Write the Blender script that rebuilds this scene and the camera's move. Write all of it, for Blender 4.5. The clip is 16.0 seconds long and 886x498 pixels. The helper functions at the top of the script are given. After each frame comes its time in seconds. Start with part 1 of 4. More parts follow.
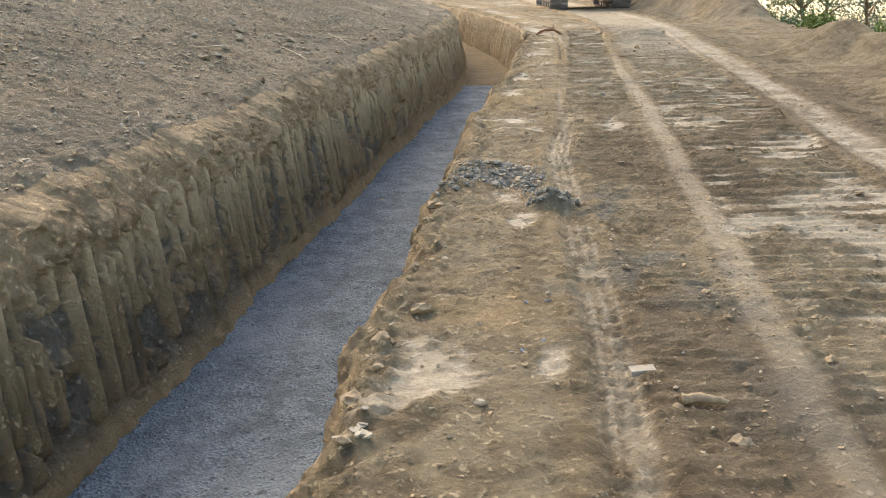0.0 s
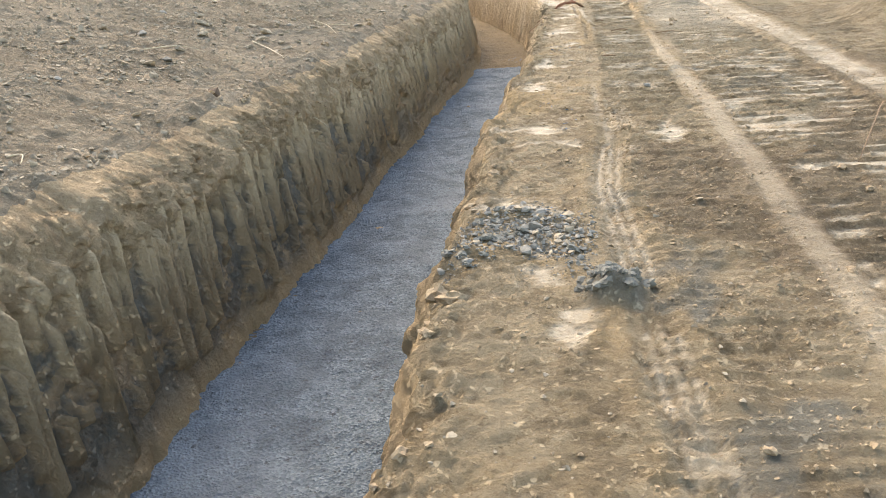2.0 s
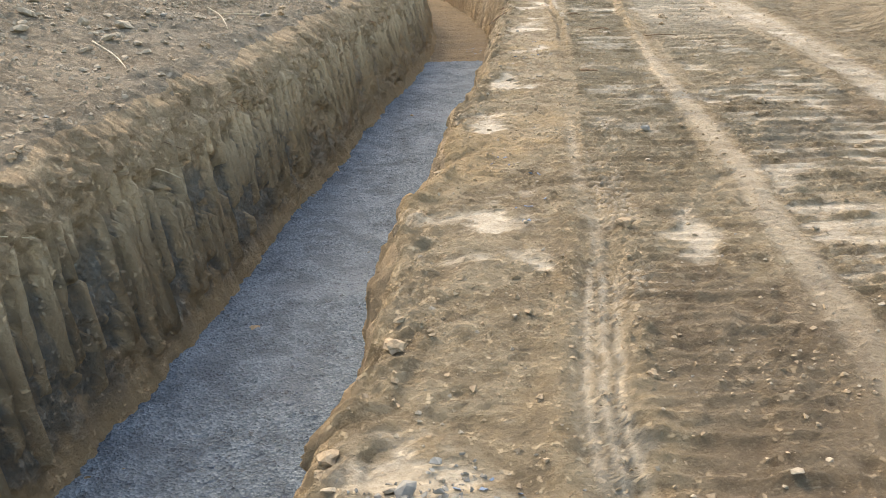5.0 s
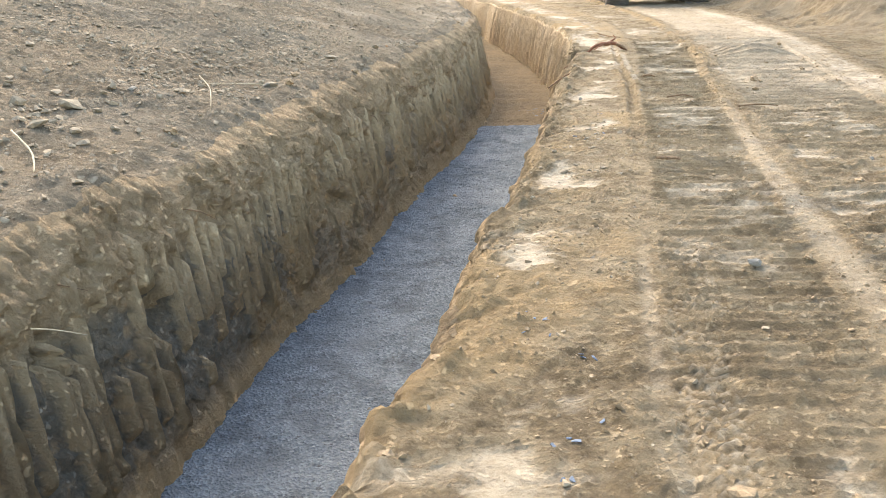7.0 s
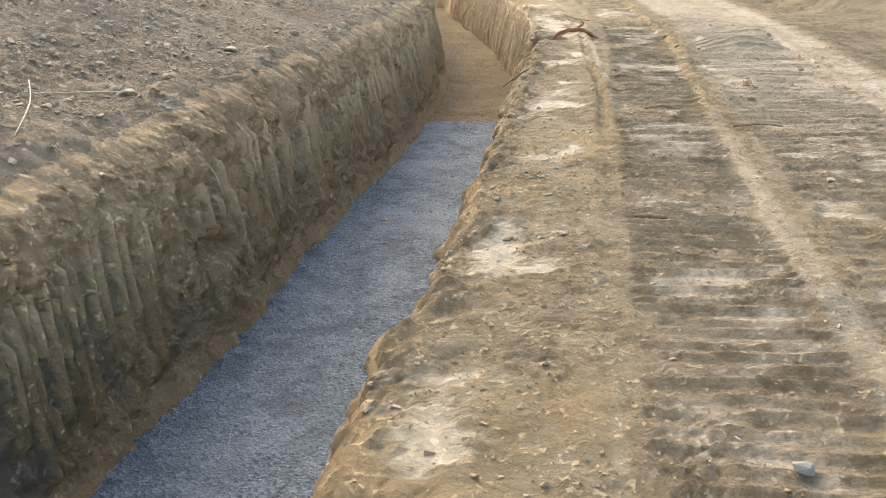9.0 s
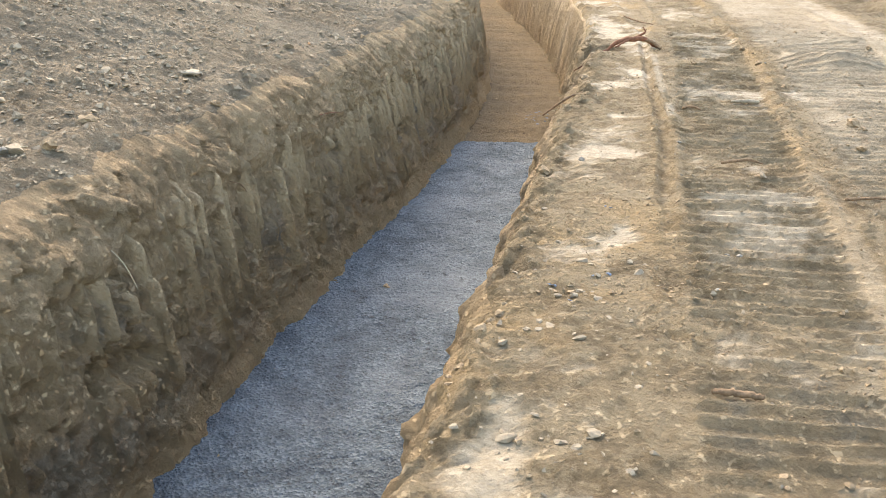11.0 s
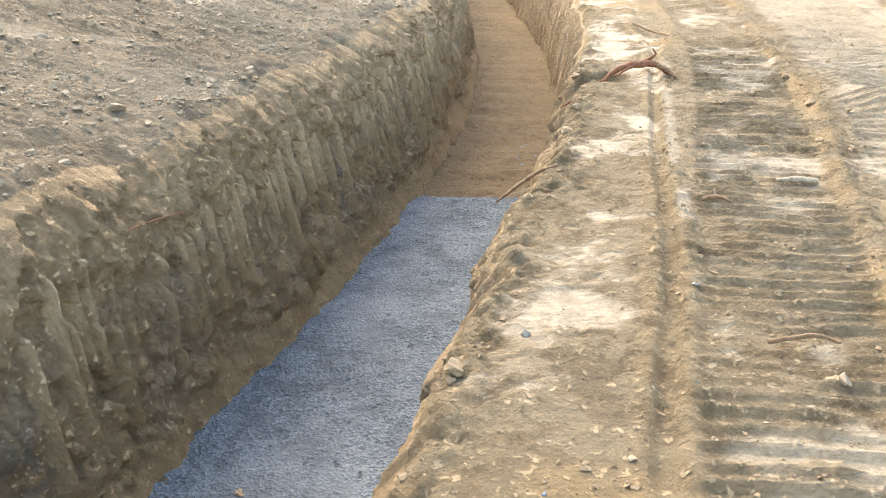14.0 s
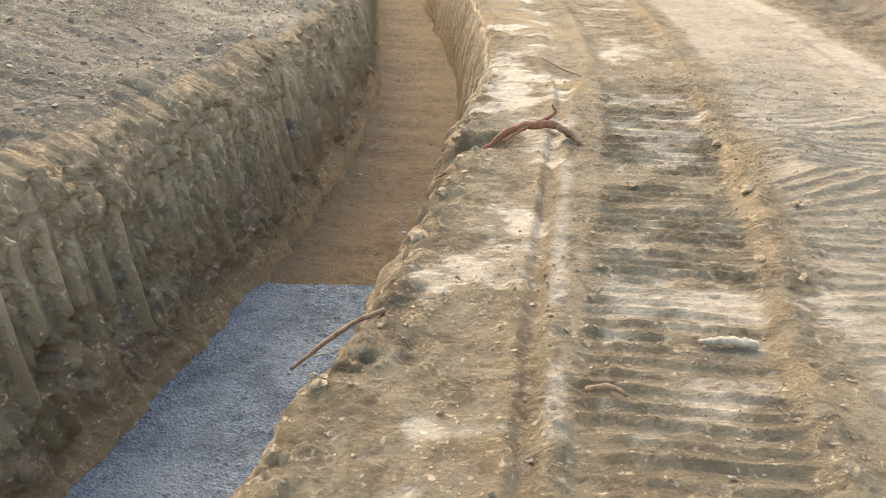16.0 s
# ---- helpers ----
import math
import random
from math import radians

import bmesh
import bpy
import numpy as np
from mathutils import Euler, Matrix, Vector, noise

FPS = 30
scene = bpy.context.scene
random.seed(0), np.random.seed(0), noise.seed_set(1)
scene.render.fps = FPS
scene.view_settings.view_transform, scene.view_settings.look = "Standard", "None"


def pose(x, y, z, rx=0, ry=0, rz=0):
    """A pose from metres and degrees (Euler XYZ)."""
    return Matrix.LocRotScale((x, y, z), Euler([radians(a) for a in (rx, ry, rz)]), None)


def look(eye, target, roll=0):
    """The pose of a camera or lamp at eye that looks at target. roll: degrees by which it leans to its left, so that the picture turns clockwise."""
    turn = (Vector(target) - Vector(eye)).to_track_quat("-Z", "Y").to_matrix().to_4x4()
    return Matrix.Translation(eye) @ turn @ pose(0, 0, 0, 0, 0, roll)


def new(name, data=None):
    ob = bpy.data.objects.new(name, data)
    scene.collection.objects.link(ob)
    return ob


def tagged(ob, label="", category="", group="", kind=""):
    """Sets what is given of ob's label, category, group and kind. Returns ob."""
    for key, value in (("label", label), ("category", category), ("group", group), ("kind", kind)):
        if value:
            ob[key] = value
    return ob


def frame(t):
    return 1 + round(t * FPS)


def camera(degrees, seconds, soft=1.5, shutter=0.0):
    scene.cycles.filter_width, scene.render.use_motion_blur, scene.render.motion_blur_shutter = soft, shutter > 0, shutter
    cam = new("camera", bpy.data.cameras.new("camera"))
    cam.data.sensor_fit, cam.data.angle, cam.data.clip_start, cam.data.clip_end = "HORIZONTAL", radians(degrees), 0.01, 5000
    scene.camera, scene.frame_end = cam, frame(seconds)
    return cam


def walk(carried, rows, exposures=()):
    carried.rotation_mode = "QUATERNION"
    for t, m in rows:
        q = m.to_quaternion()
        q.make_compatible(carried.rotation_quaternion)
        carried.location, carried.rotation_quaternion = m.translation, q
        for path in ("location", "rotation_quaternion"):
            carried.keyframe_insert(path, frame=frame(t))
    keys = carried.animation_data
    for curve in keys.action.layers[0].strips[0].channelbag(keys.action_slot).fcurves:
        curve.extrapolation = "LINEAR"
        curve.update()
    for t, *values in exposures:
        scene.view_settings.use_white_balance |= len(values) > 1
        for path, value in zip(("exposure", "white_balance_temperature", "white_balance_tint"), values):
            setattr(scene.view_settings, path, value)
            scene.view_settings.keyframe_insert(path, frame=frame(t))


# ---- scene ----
cam = camera(52.2, 16.0, soft=0.9)
PATH = [
    (0, (0.042, 0.035, 1.256), (0.034, 1.983, 0.804), -0.4),
    (0.5, (0.096, 0.557, 1.258), (0.007, 2.508, 0.827), -2.9),
    (1, (0.141, 1.102, 1.302), (0.075, 3.05, 0.852), -3.3),
    (1.5, (0.133, 1.648, 1.358), (0.068, 3.589, 0.879), -1.9),
    (2, (0.106, 2.168, 1.39), (0.054, 4.102, 0.883), -2.8),
    (2.5, (0.128, 2.671, 1.426), (0.117, 4.594, 0.875), -1.0),
    (3, (0.137, 3.167, 1.467), (0.139, 5.106, 0.978), -1.8),
    (3.5, (0.226, 3.639, 1.481), (0.273, 5.564, 0.938), -0.7),
    (3.7, (0.273, 3.807, 1.528), (0.323, 5.727, 0.969), -0.1),
    (5.8, (0.561, 5.872, 1.625), (0.583, 7.788, 1.054), -0.9),
    (6, (0.607, 6.067, 1.639), (0.63, 7.988, 1.08), 0.1),
    (6.5, (0.687, 6.576, 1.708), (0.563, 8.499, 1.173), -1.0),
    (7, (0.738, 7.077, 1.719), (0.616, 9.017, 1.246), -1.0),
    (7.5, (0.783, 7.606, 1.767), (0.682, 9.546, 1.291), -1.5),
    (8, (0.824, 8.131, 1.787), (0.712, 10.081, 1.356), -0.7),
    (8.5, (0.904, 8.583, 1.787), (0.882, 10.504, 1.232), -0.1),
    (9, (0.984, 9.048, 1.915), (0.939, 10.972, 1.372), 0.4),
    (9.2, (0.994, 9.216, 1.919), (0.909, 11.146, 1.401), -1.5),
    (11.3, (1.255, 11.14, 2.164), (1.089, 13.044, 1.575), 1.4),
    (11.5, (1.276, 11.268, 2.178), (1.099, 13.171, 1.589), 0.7),
    (12, (1.29, 11.711, 2.198), (1.079, 13.621, 1.644), -0.1),
    (12.5, (1.356, 12.151, 2.211), (1.194, 14.05, 1.606), 1.3),
    (13, (1.39, 12.607, 2.275), (1.205, 14.508, 1.683), 0.3),
    (13.5, (1.461, 13.096, 2.296), (1.163, 14.976, 1.685), -0.3),
    (14, (1.666, 13.674, 2.374), (1.45, 15.562, 1.751), 0.3),
    (14.5, (1.767, 14.217, 2.431), (1.638, 16.128, 1.858), -1.2),
    (15, (1.825, 14.684, 2.468), (1.781, 16.609, 1.925), 2.0),
    (15.5, (2.007, 15.201, 2.497), (1.901, 17.113, 1.922), 0.9),
    (16, (2.149, 15.644, 2.568), (2.056, 17.542, 1.944), 1.6),
]
walk(cam, [(t, look(eye, target, roll)) for t, eye, target, roll in PATH],
     exposures=[(t, e - 0.05, 8000, 9) for t, e in ((0, 1.58), (0.5, 1.82), (1, 1.98), (2.5, 2.05), (3.5, 2.10), (4.8, 1.95), (6, 1.80), (6.5, 2.0), (7, 2.16), (8, 2.16), (8.5, 2.0), (9, 1.90),
                                             (10.2, 2.05), (11.5, 2.17), (12.5, 2.38), (13, 2.27), (14, 2.36), (14.5, 2.34), (15, 2.07), (16, 1.98))])


# ---- light: a hazy sun ahead to the left, and a bright dusty sky ----
SUN_AZIMUTH, SUN_HEIGHT = 27.0, 45.0          # degrees to the left of the way ahead; above the horizon
world = bpy.data.worlds.new("sky")
scene.world = world
world.use_nodes = True
nt = world.node_tree
sky = nt.nodes.new("ShaderNodeTexSky")
sky.sky_type, sky.sun_disc = "NISHITA", False
sky.sun_elevation, sky.sun_rotation = radians(SUN_HEIGHT), radians(-SUN_AZIMUTH)
sky.dust_density, sky.air_density = 2.2, 1.0
nt.links.new(sky.outputs[0], nt.nodes["Background"].inputs[0])
nt.nodes["Background"].inputs[1].default_value = 0.15
sun = new("sun", bpy.data.lights.new("sun", "SUN"))
sun.data.energy, sun.data.angle, sun.data.color = 0.6, radians(40), (1.0, 0.92, 0.80)
sun_from = Vector((-math.sin(radians(SUN_AZIMUTH)), math.cos(radians(SUN_AZIMUTH)), math.tan(radians(SUN_HEIGHT))))
sun.matrix_world = look(sun_from * 60, (0, 0, 0))


# ---- noise ----
def lattice(i, j, seed):
    """A number from 0 to 1 for each whole place of a lattice."""
    n = (i.astype(np.int64) * 374761393 + j.astype(np.int64) * 668265263 + seed * 974634287) & 0x7FFFFFFF
    n = ((n ^ (n >> 13)) * 1274126177) & 0x7FFFFFFF
    return ((n ^ (n >> 16)) & 0xFFFF) / 65535.0


def value(x, y, seed=0):
    x, y = np.broadcast_arrays(np.asarray(x, float), np.asarray(y, float))
    i, j = np.floor(x), np.floor(y)
    u, v = x - i, y - j
    u, v = u * u * u * (u * (u * 6 - 15) + 10), v * v * v * (v * (v * 6 - 15) + 10)
    a, b = lattice(i, j, seed), lattice(i + 1, j, seed)
    c, d = lattice(i, j + 1, seed), lattice(i + 1, j + 1, seed)
    return (a + (b - a) * u) * (1 - v) + (c + (d - c) * u) * v


def fbm(x, y, size, seed=0, octaves=4, rough=0.5):
    """Noise from about 0 to 1, whose largest swells are size metres wide."""
    total, weight, amount = 0.0, 0.0, 1.0
    for k in range(octaves):
        f = 2.03 ** k / size
        a = 0.6 * k + 0.4
        p, q = x * math.cos(a) - y * math.sin(a), x * math.sin(a) + y * math.cos(a)
        total, weight = total + amount * value(p * f + 17.3 * k, q * f - 9.1 * k, seed + k), weight + amount
        amount *= rough
    return total / weight


def step(lo, hi, x):
    t = np.clip((x - lo) / (hi - lo), 0, 1)
    return t * t * (3 - 2 * t)


def lumps(x, y, size, seed=0):
    """Crumbs and clods: rounded humps with creases between."""
    n = np.abs(2 * fbm(x, y, size, seed, 3, 0.55) - 1)
    m = np.abs(2 * fbm(x + 5, y - 3, size * 0.45, seed + 11, 2, 0.5) - 1)
    return 1 - 1.6 * n + 0.6 * (0.5 - m)


# ---- plan: s runs across from the trench's line, y along it, h above the sloping grade ----
def far_rise(y):
    """The hill that closes the view ahead."""
    return 0.30 * np.clip(y - 46, 0, 60) + 0.05 * np.clip(y - 106, 0, 600)


def grade(y):
    y = np.asarray(y, float)
    return 0.0725 * np.clip(y, -30, 46) - 0.2645 + far_rise(y) + 0.02 * np.clip(y + 30, -200, 0)


def bend(y):
    """The trench's line: straight, then bending away to the left."""
    y = np.asarray(y, float)
    t = np.clip(y - 20.5, 0, None)
    u = np.clip(y - 39, 0, 14)
    return 0.135 * y - 0.0135 * np.clip(t, 0, 10.5) ** 2 - 0.27 * np.clip(t - 10.5, 0, 60) - 0.035 * u ** 2 - 0.9 * np.clip(y - 53, 0, 60)


def road_bend(y):
    """How far the track swings to the left on its way up."""
    t = np.clip(np.asarray(y, float) - 21, 0, 60)
    return 0.0075 * np.clip(t, 0, 12) ** 2 + 0.18 * np.clip(t - 12, 0, 60)


def place(s, y):
    """x of a place: the trench bends sharply, the track beside it more gently."""
    k = step(-0.85, 0.9, s)
    return s + bend(y) * (1 - k) + (0.135 * y - road_bend(y)) * k


LIP = ((2.6, -0.76), (3.45, -0.84), (3.7, -0.89), (5.0, -0.83), (6.0, -0.93), (8.2, -0.94), (9.1, -0.96), (9.35, -1.01), (9.75, -1.065), (10.0, -1.03), (10.3, -0.94), (11.1, -0.96), (12.2, -1.03),
       (12.8, -0.94), (13.6, -0.93), (14.4, -0.89), (15.7, -0.95), (17.0, -1.0), (17.5, -0.94), (18.05, -1.0), (18.4, -1.06), (18.7, -0.97), (19.0, -0.92), (20.3, -0.98), (21.1, -0.95), (21.8, -1.03), (22.2, -1.10), (24.0, -1.05))


def lip_right(y):
    """How far the trench's broken right lip stands off its line."""
    y = np.asarray(y, float)
    edge = np.interp(y, [p[0] for p in LIP], [p[1] for p in LIP])
    near = 1 - 0.6 * step(21.5, 23, y)
    return edge + 0.03 + 0.05 * (fbm(0 * y + 3.1, y, 0.5, 5, 4, 0.6) - 0.5) + 0.15 * (fbm(0 * y + 9.7, y, 0.2, 6, 4, 0.68) - 0.5) * near


def ridge_line(y):
    """The ridge of loose earth that the crawlers pushed up between their prints."""
    return np.interp(y, (0, 6, 10.9, 13, 15, 17.5, 20, 21.3, 23, 29), (0.96, 0.94, 0.92, 0.83, 0.79, 0.81, 0.88, 0.85, 0.78, 0.80)) + 0.05 * (fbm(0 * y, y, 0.8, 60, 3) - 0.5)


def pale_at(s, y):
    """Where the ground is a smooth, dried pale crust."""
    n = fbm(s, y * 1.5, 0.9, 21, 6, 0.66)
    p = (y + 0.06 * (fbm(s, y, 0.6, 50, 4, 0.6) - 0.5) - 0.05 * s) / 0.23
    flat = step(0.40, 0.55, p - np.floor(p)) * (1 - step(0.92, 1.0, p - np.floor(p)))
    amount = (0.50 * step(-0.95, -0.6, s) * (1 - step(-0.35, -0.15, s)) * (0.62 + 0.72 * step(12.5, 17, y))
              + 0.72 * step(0.98, 1.1, s) * (1 - step(2.2, 2.4, s)) * (1 - 0.35 * step(10.5, 13, y)) * (0.70 + 0.42 * flat)
              + 0.60 * step(2.38, 2.5, s) * (1 - step(2.75, 2.95, s))
              + 0.58 * step(0.0, 0.1, s) * (1 - step(0.7, 0.8, s)) * step(9, 13, y)
              )
    spots = 0.0
    for ps, py, a, b in ((-0.48, 3.35, 0.24, 0.55), (-0.03, 4.2, 0.1, 0.12), (0.0, 4.73, 0.07, 0.07), (0.0, 3.4, 0.08, 0.2), (-0.44, 6.2, 0.15, 0.14), (-0.24, 5.5, 0.10, 0.30), (-0.58, 7.32, 0.20, 0.08),
                         (1.28, 7.95, 0.32, 0.28), (1.46, 8.8, 0.42, 0.12), (1.5, 5.4, 0.55, 0.5), (1.3, 10.4, 0.35, 0.15), (1.15, 10.08, 0.16, 0.2), (1.4, 11.05, 0.3, 0.1), (-0.53, 9.55, 0.11, 0.45), (-0.35, 10.05, 0.10, 0.12),
                         (-0.26, 8.85, 0.11, 0.09), (0.5, 9.25, 0.12, 0.5), (-0.65, 11.4, 0.2, 0.4), (-0.44, 13.08, 0.14, 0.12), (-0.64, 13.4, 0.12, 0.5), (0.56, 12.56, 0.15, 0.10), (1.33, 17.66, 0.3, 0.10), (1.12, 19.5, 0.16, 0.35),
                         (-0.52, 18.4, 0.13, 0.9), (-0.68, 19.3, 0.14, 0.35), (-0.43, 20.3, 0.10, 0.5), (-0.58, 21.15, 0.15, 0.35), (-0.75, 24.5, 0.35, 1.5), (-0.7, 27.5, 0.3, 1.2)):
        spots = np.maximum(spots, np.exp(-((s - ps) / a) ** 2 - ((y - py) / b) ** 2))
    flake = fbm(s, y * 1.3, 0.30, 27, 5, 0.7)
    strip = 0.6 * np.exp(-((s - ridge_line(y)) / 0.088) ** 6) * (1 - step(14, 19, y)) * (0.6 + 0.5 * flake)
    wide = 0.7 * step(0.95, 1.15, s) * (1 - step(2.3, 3.0, s)) * step(14.5, 18.5, y) * (0.4 + 1.1 * n)
    return np.maximum(np.maximum(strip, wide), step(0.57, 0.79, n * 0.75 + 0.52 * np.maximum(amount * 0.72, spots * (0.25 + 0.95 * n)) + 0.60 * (flake - 0.5)))


def rut_line(y):
    return np.interp(y, (2.6, 3.5, 4.1, 5.0, 5.7, 6.9, 7.7, 8.4, 9.2, 10.2, 11.1, 14.5, 16.5, 17.6, 18.6, 19.4, 21.2, 22.3, 24.0, 27.0),
                     (0.28, 0.24, 0.21, 0.13, 0.08, 0.0, -0.06, -0.03, 0.01, -0.06, -0.09, -0.07, -0.115, -0.12, -0.18, -0.24, -0.33, -0.34, -0.30, -0.26))


def rut_off(s, y):
    return s - rut_line(y) - 0.03 * (fbm(0 * y, y, 2.0, 31, 3) - 0.5) - 0.02 * (fbm(s, y, 0.15, 32, 2) - 0.5)


def rut_at(s, y):
    """The narrow wheel rut beside the shoulder: depth from 0 to 1, and its brim."""
    w = 0.058 - 0.020 * step(13, 15, y) + 0.08 * step(23, 25, y) + 0.03 * (1 - step(8, 11, y))
    d = np.abs(rut_off(s, y))
    deep = 0.14 + 0.34 * (1 - step(8.5, 10.5, y)) + 0.50 * step(15, 17, y)
    return (1 - step(w * 0.75, w * 1.3, d)) * deep, np.exp(-((d - w * 1.8) / 0.05) ** 2) * deep


def tyre_print(s, y):
    """Square blocks of a tyre's tread beside the rut: where they are, and their relief."""
    inside = step(-0.02, 0.03, s) * (1 - step(0.20, 0.26, s)) * step(8.2, 8.8, y) * (1 - step(11.4, 12.6, y)) * (0.3 + 0.7 * step(0.35, 0.5, fbm(s, y, 0.6, 38, 3)))
    return inside, np.sin(s * 2 * np.pi / 0.055) * np.sin(y * 2 * np.pi / 0.085 + 2 * np.sin(s * 40))


def stone_patch(s, y):
    """The tongue of grey rubble on the shoulder."""
    return np.exp(-((s + 0.52) / 0.36) ** 4 - ((y - 6.72 - 0.12 * np.sin(s * 9)) / 0.42) ** 4)


def track_height(s, y):
    """Height of the driven ground right of the trench, above the grade."""
    pale = pale_at(s, y)
    rough = (1 - 0.88 * pale) * (1 - 0.5 * step(-0.05, 0.05, s) * (1 - step(0.72, 0.8, s)) * step(9, 13, y))
    rough = rough * (1 - 0.45 * (1 - step(-0.3, -0.1, s)) * step(13, 16, y))
    cover = fbm(s, y, 0.55, 44, 3)
    h = 0.05 * (fbm(s, y, 2.2, 40, 3) - 0.5) + 0.03 * (fbm(s, y, 0.5, 41, 4) - 0.5) * (0.3 + 0.7 * rough)
    rough = rough * (1 - 0.7 * tyre_print(s, y)[0])
    h = h + rough * (0.028 * (fbm(s, y, 0.10, 43, 5, 0.75) - 0.5) * (0.4 + 1.2 * cover) + 0.008 * lumps(s, y, 0.06, 46) * step(0.4, 0.6, cover))
    h = h + rough * 0.012 * step(0.50, 0.54, fbm(s, y, 0.24, 48, 5, 0.68)) + 0.004 * (fbm(s, y, 0.05, 47, 2) - 0.5)
    # bars pressed by crawler tracks
    warp = 0.06 * (fbm(s, y, 0.6, 50, 4, 0.6) - 0.5)
    for lo, hi, deep, pitch, turn, seed in ((-0.03, 0.78, 0.034 * (0.5 + 0.5 * step(9, 13, y)), 0.214, 0.04, 51), (1.02, 2.32, 0.024, 0.23, -0.05, 52), (2.9, 3.9, 0.014, 0.22, 0.06, 53)):
        edge = 0.04 * (fbm(s, y, 0.2, seed + 9, 2) - 0.5)
        inside = step(lo, lo + 0.05, s + edge) * (1 - step(hi - 0.05, hi, s + edge))
        p = (y + warp + turn * s) / pitch
        f = p - np.floor(p)
        kept = 0.25 + 0.75 * step(0.30, 0.50, fbm(s, p * 0.45, 0.5, seed, 3, 0.6))
        bar = step(0.0, 0.08, f) * (1 - step(0.12, 0.30, f)) + 0.75 * step(0.50, 0.57, f) * (1 - step(0.60, 0.76, f))
        h = h + inside * (deep * kept * bar - 0.55 * deep) * (0.75 + 0.25 * rough)
    # thrown-up ridges of loose earth
    late = 0.25 + 0.75 * step(14, 18, y)
    for c, w, a, seed in ((ridge_line(y), 0.07, 0.042 * late, 61), (2.36, 0.07, 0.022, 62), (2.98, 0.10, 0.03, 63)):
        h = h + a * np.exp(-((s - c) / w) ** 2) * (0.1 + 1.5 * fbm(s, y, 0.16, seed, 4, 0.65))
    cut, brim = rut_at(s, y)
    h = h - 0.040 * cut + 0.026 * brim * (0.1 + 1.4 * fbm(s, y, 0.12, 64, 3, 0.65))
    off = rut_off(s, y)
    lug = np.maximum(0, np.sin(y * 2 * np.pi / 0.07 + 30 * np.abs(off)))
    tread = np.maximum(0, np.sin(s * 2 * np.pi / 0.06)) * step(2.42, 2.48, s) * (1 - step(2.76, 2.82, s)) + np.maximum(0, np.sin(off * 2 * np.pi / 0.06)) * (2.0 * (1 - step(10, 12, y)) * cut + step(23, 25, y) * cut)
    h = h + 0.011 * tread + 0.010 * lug * np.exp(-((off - 0.11) / 0.035) ** 4) * step(17, 18, y) * (1 - step(22.5, 24, y))
    inside, blocks = tyre_print(s, y)
    h = h + 0.014 * inside * blocks
    # low grey heaps by the far track
    for ps, py, a, b, t in ((1.7, 20.9, 0.45, 0.3, 0.16), (1.25, 21.6, 0.3, 0.8, 0.10), (2.1, 22.6, 0.5, 0.4, 0.10), (1.2, 24.5, 0.3, 0.6, 0.10)):
        h = h + t * np.exp(-((s - ps) / a) ** 2 - ((y - py) / b) ** 2) * (0.6 + 0.8 * fbm(s, y, 0.3, 66, 3))
    # a clod heap, rubble, two old boot prints
    h = h + 0.10 * np.exp(-((s + 0.06) / 0.13) ** 4 - ((y - 5.95) / 0.13) ** 4) * (0.45 + fbm(s, y, 0.1, 67, 4, 0.65))
    h = h + 0.04 * stone_patch(s, y) * (0.3 + fbm(s, y, 0.15, 68, 3, 0.65))
    # a washed-out gully across the shoulder, under the root
    h = h - 0.17 * step(-0.40, -1.0, s) * np.exp(-((y - 21.86 - 0.25 * (s + 0.7)) / 0.15) ** 4) * (0.7 + 0.6 * fbm(s, y, 0.2, 69, 3))
    for fs, fy in ((-0.49, 17.02), (-0.64, 18.84), (-0.47, 17.62)):
        foot = np.exp(-((s - fs) / 0.052) ** 6 - ((y - fy) / 0.13) ** 6)
        arch = np.exp(-((y - fy + 0.02) / 0.025) ** 4)
        h = h * (1 - 0.8 * foot) - 0.022 * foot * (1 - 0.7 * arch)
    return h


def side_height(s, y):
    """The land to the right: low mounds, a fall beyond them, and a bank farther on."""
    n = fbm(s, y, 3.0, 70, 5, 0.55)
    far = step(22, 29, y)
    mounds = 0.0
    for ps, py, a, b, t in ((4.85, 16.7, 0.75, 0.8, 0.60), (5.35, 15.5, 0.45, 0.55, 0.38), (4.0, 17.8, 0.6, 0.5, 0.16), (5.1, 13.6, 0.6, 0.9, 0.3), (4.6, 11.4, 0.5, 0.9, 0.25)):
        mounds = mounds + t * np.exp(-((s - ps) / a) ** 2 - ((y - py) / b) ** 2) * (0.45 + n)
    fall = -0.60 * np.clip(s - 6.0, 0, 20)
    foot = 4.2 - 0.06 * np.clip(y - 24, 0, 40)
    bank = 3.0 * step(foot, foot + 3.4, s) * (1 - step(0.17 * y, 0.24 * y, s)) * far * (0.6 + 0.8 * n)
    wild = step(3.0, 3.6, s)
    return mounds + fall + bank + wild * (0.14 * (n - 0.5) + 0.45 * far * (fbm(s, y, 1.1, 74, 5, 0.65) - 0.5) + 0.07 * (fbm(s, y, 0.3, 72, 4, 0.65) - 0.5))


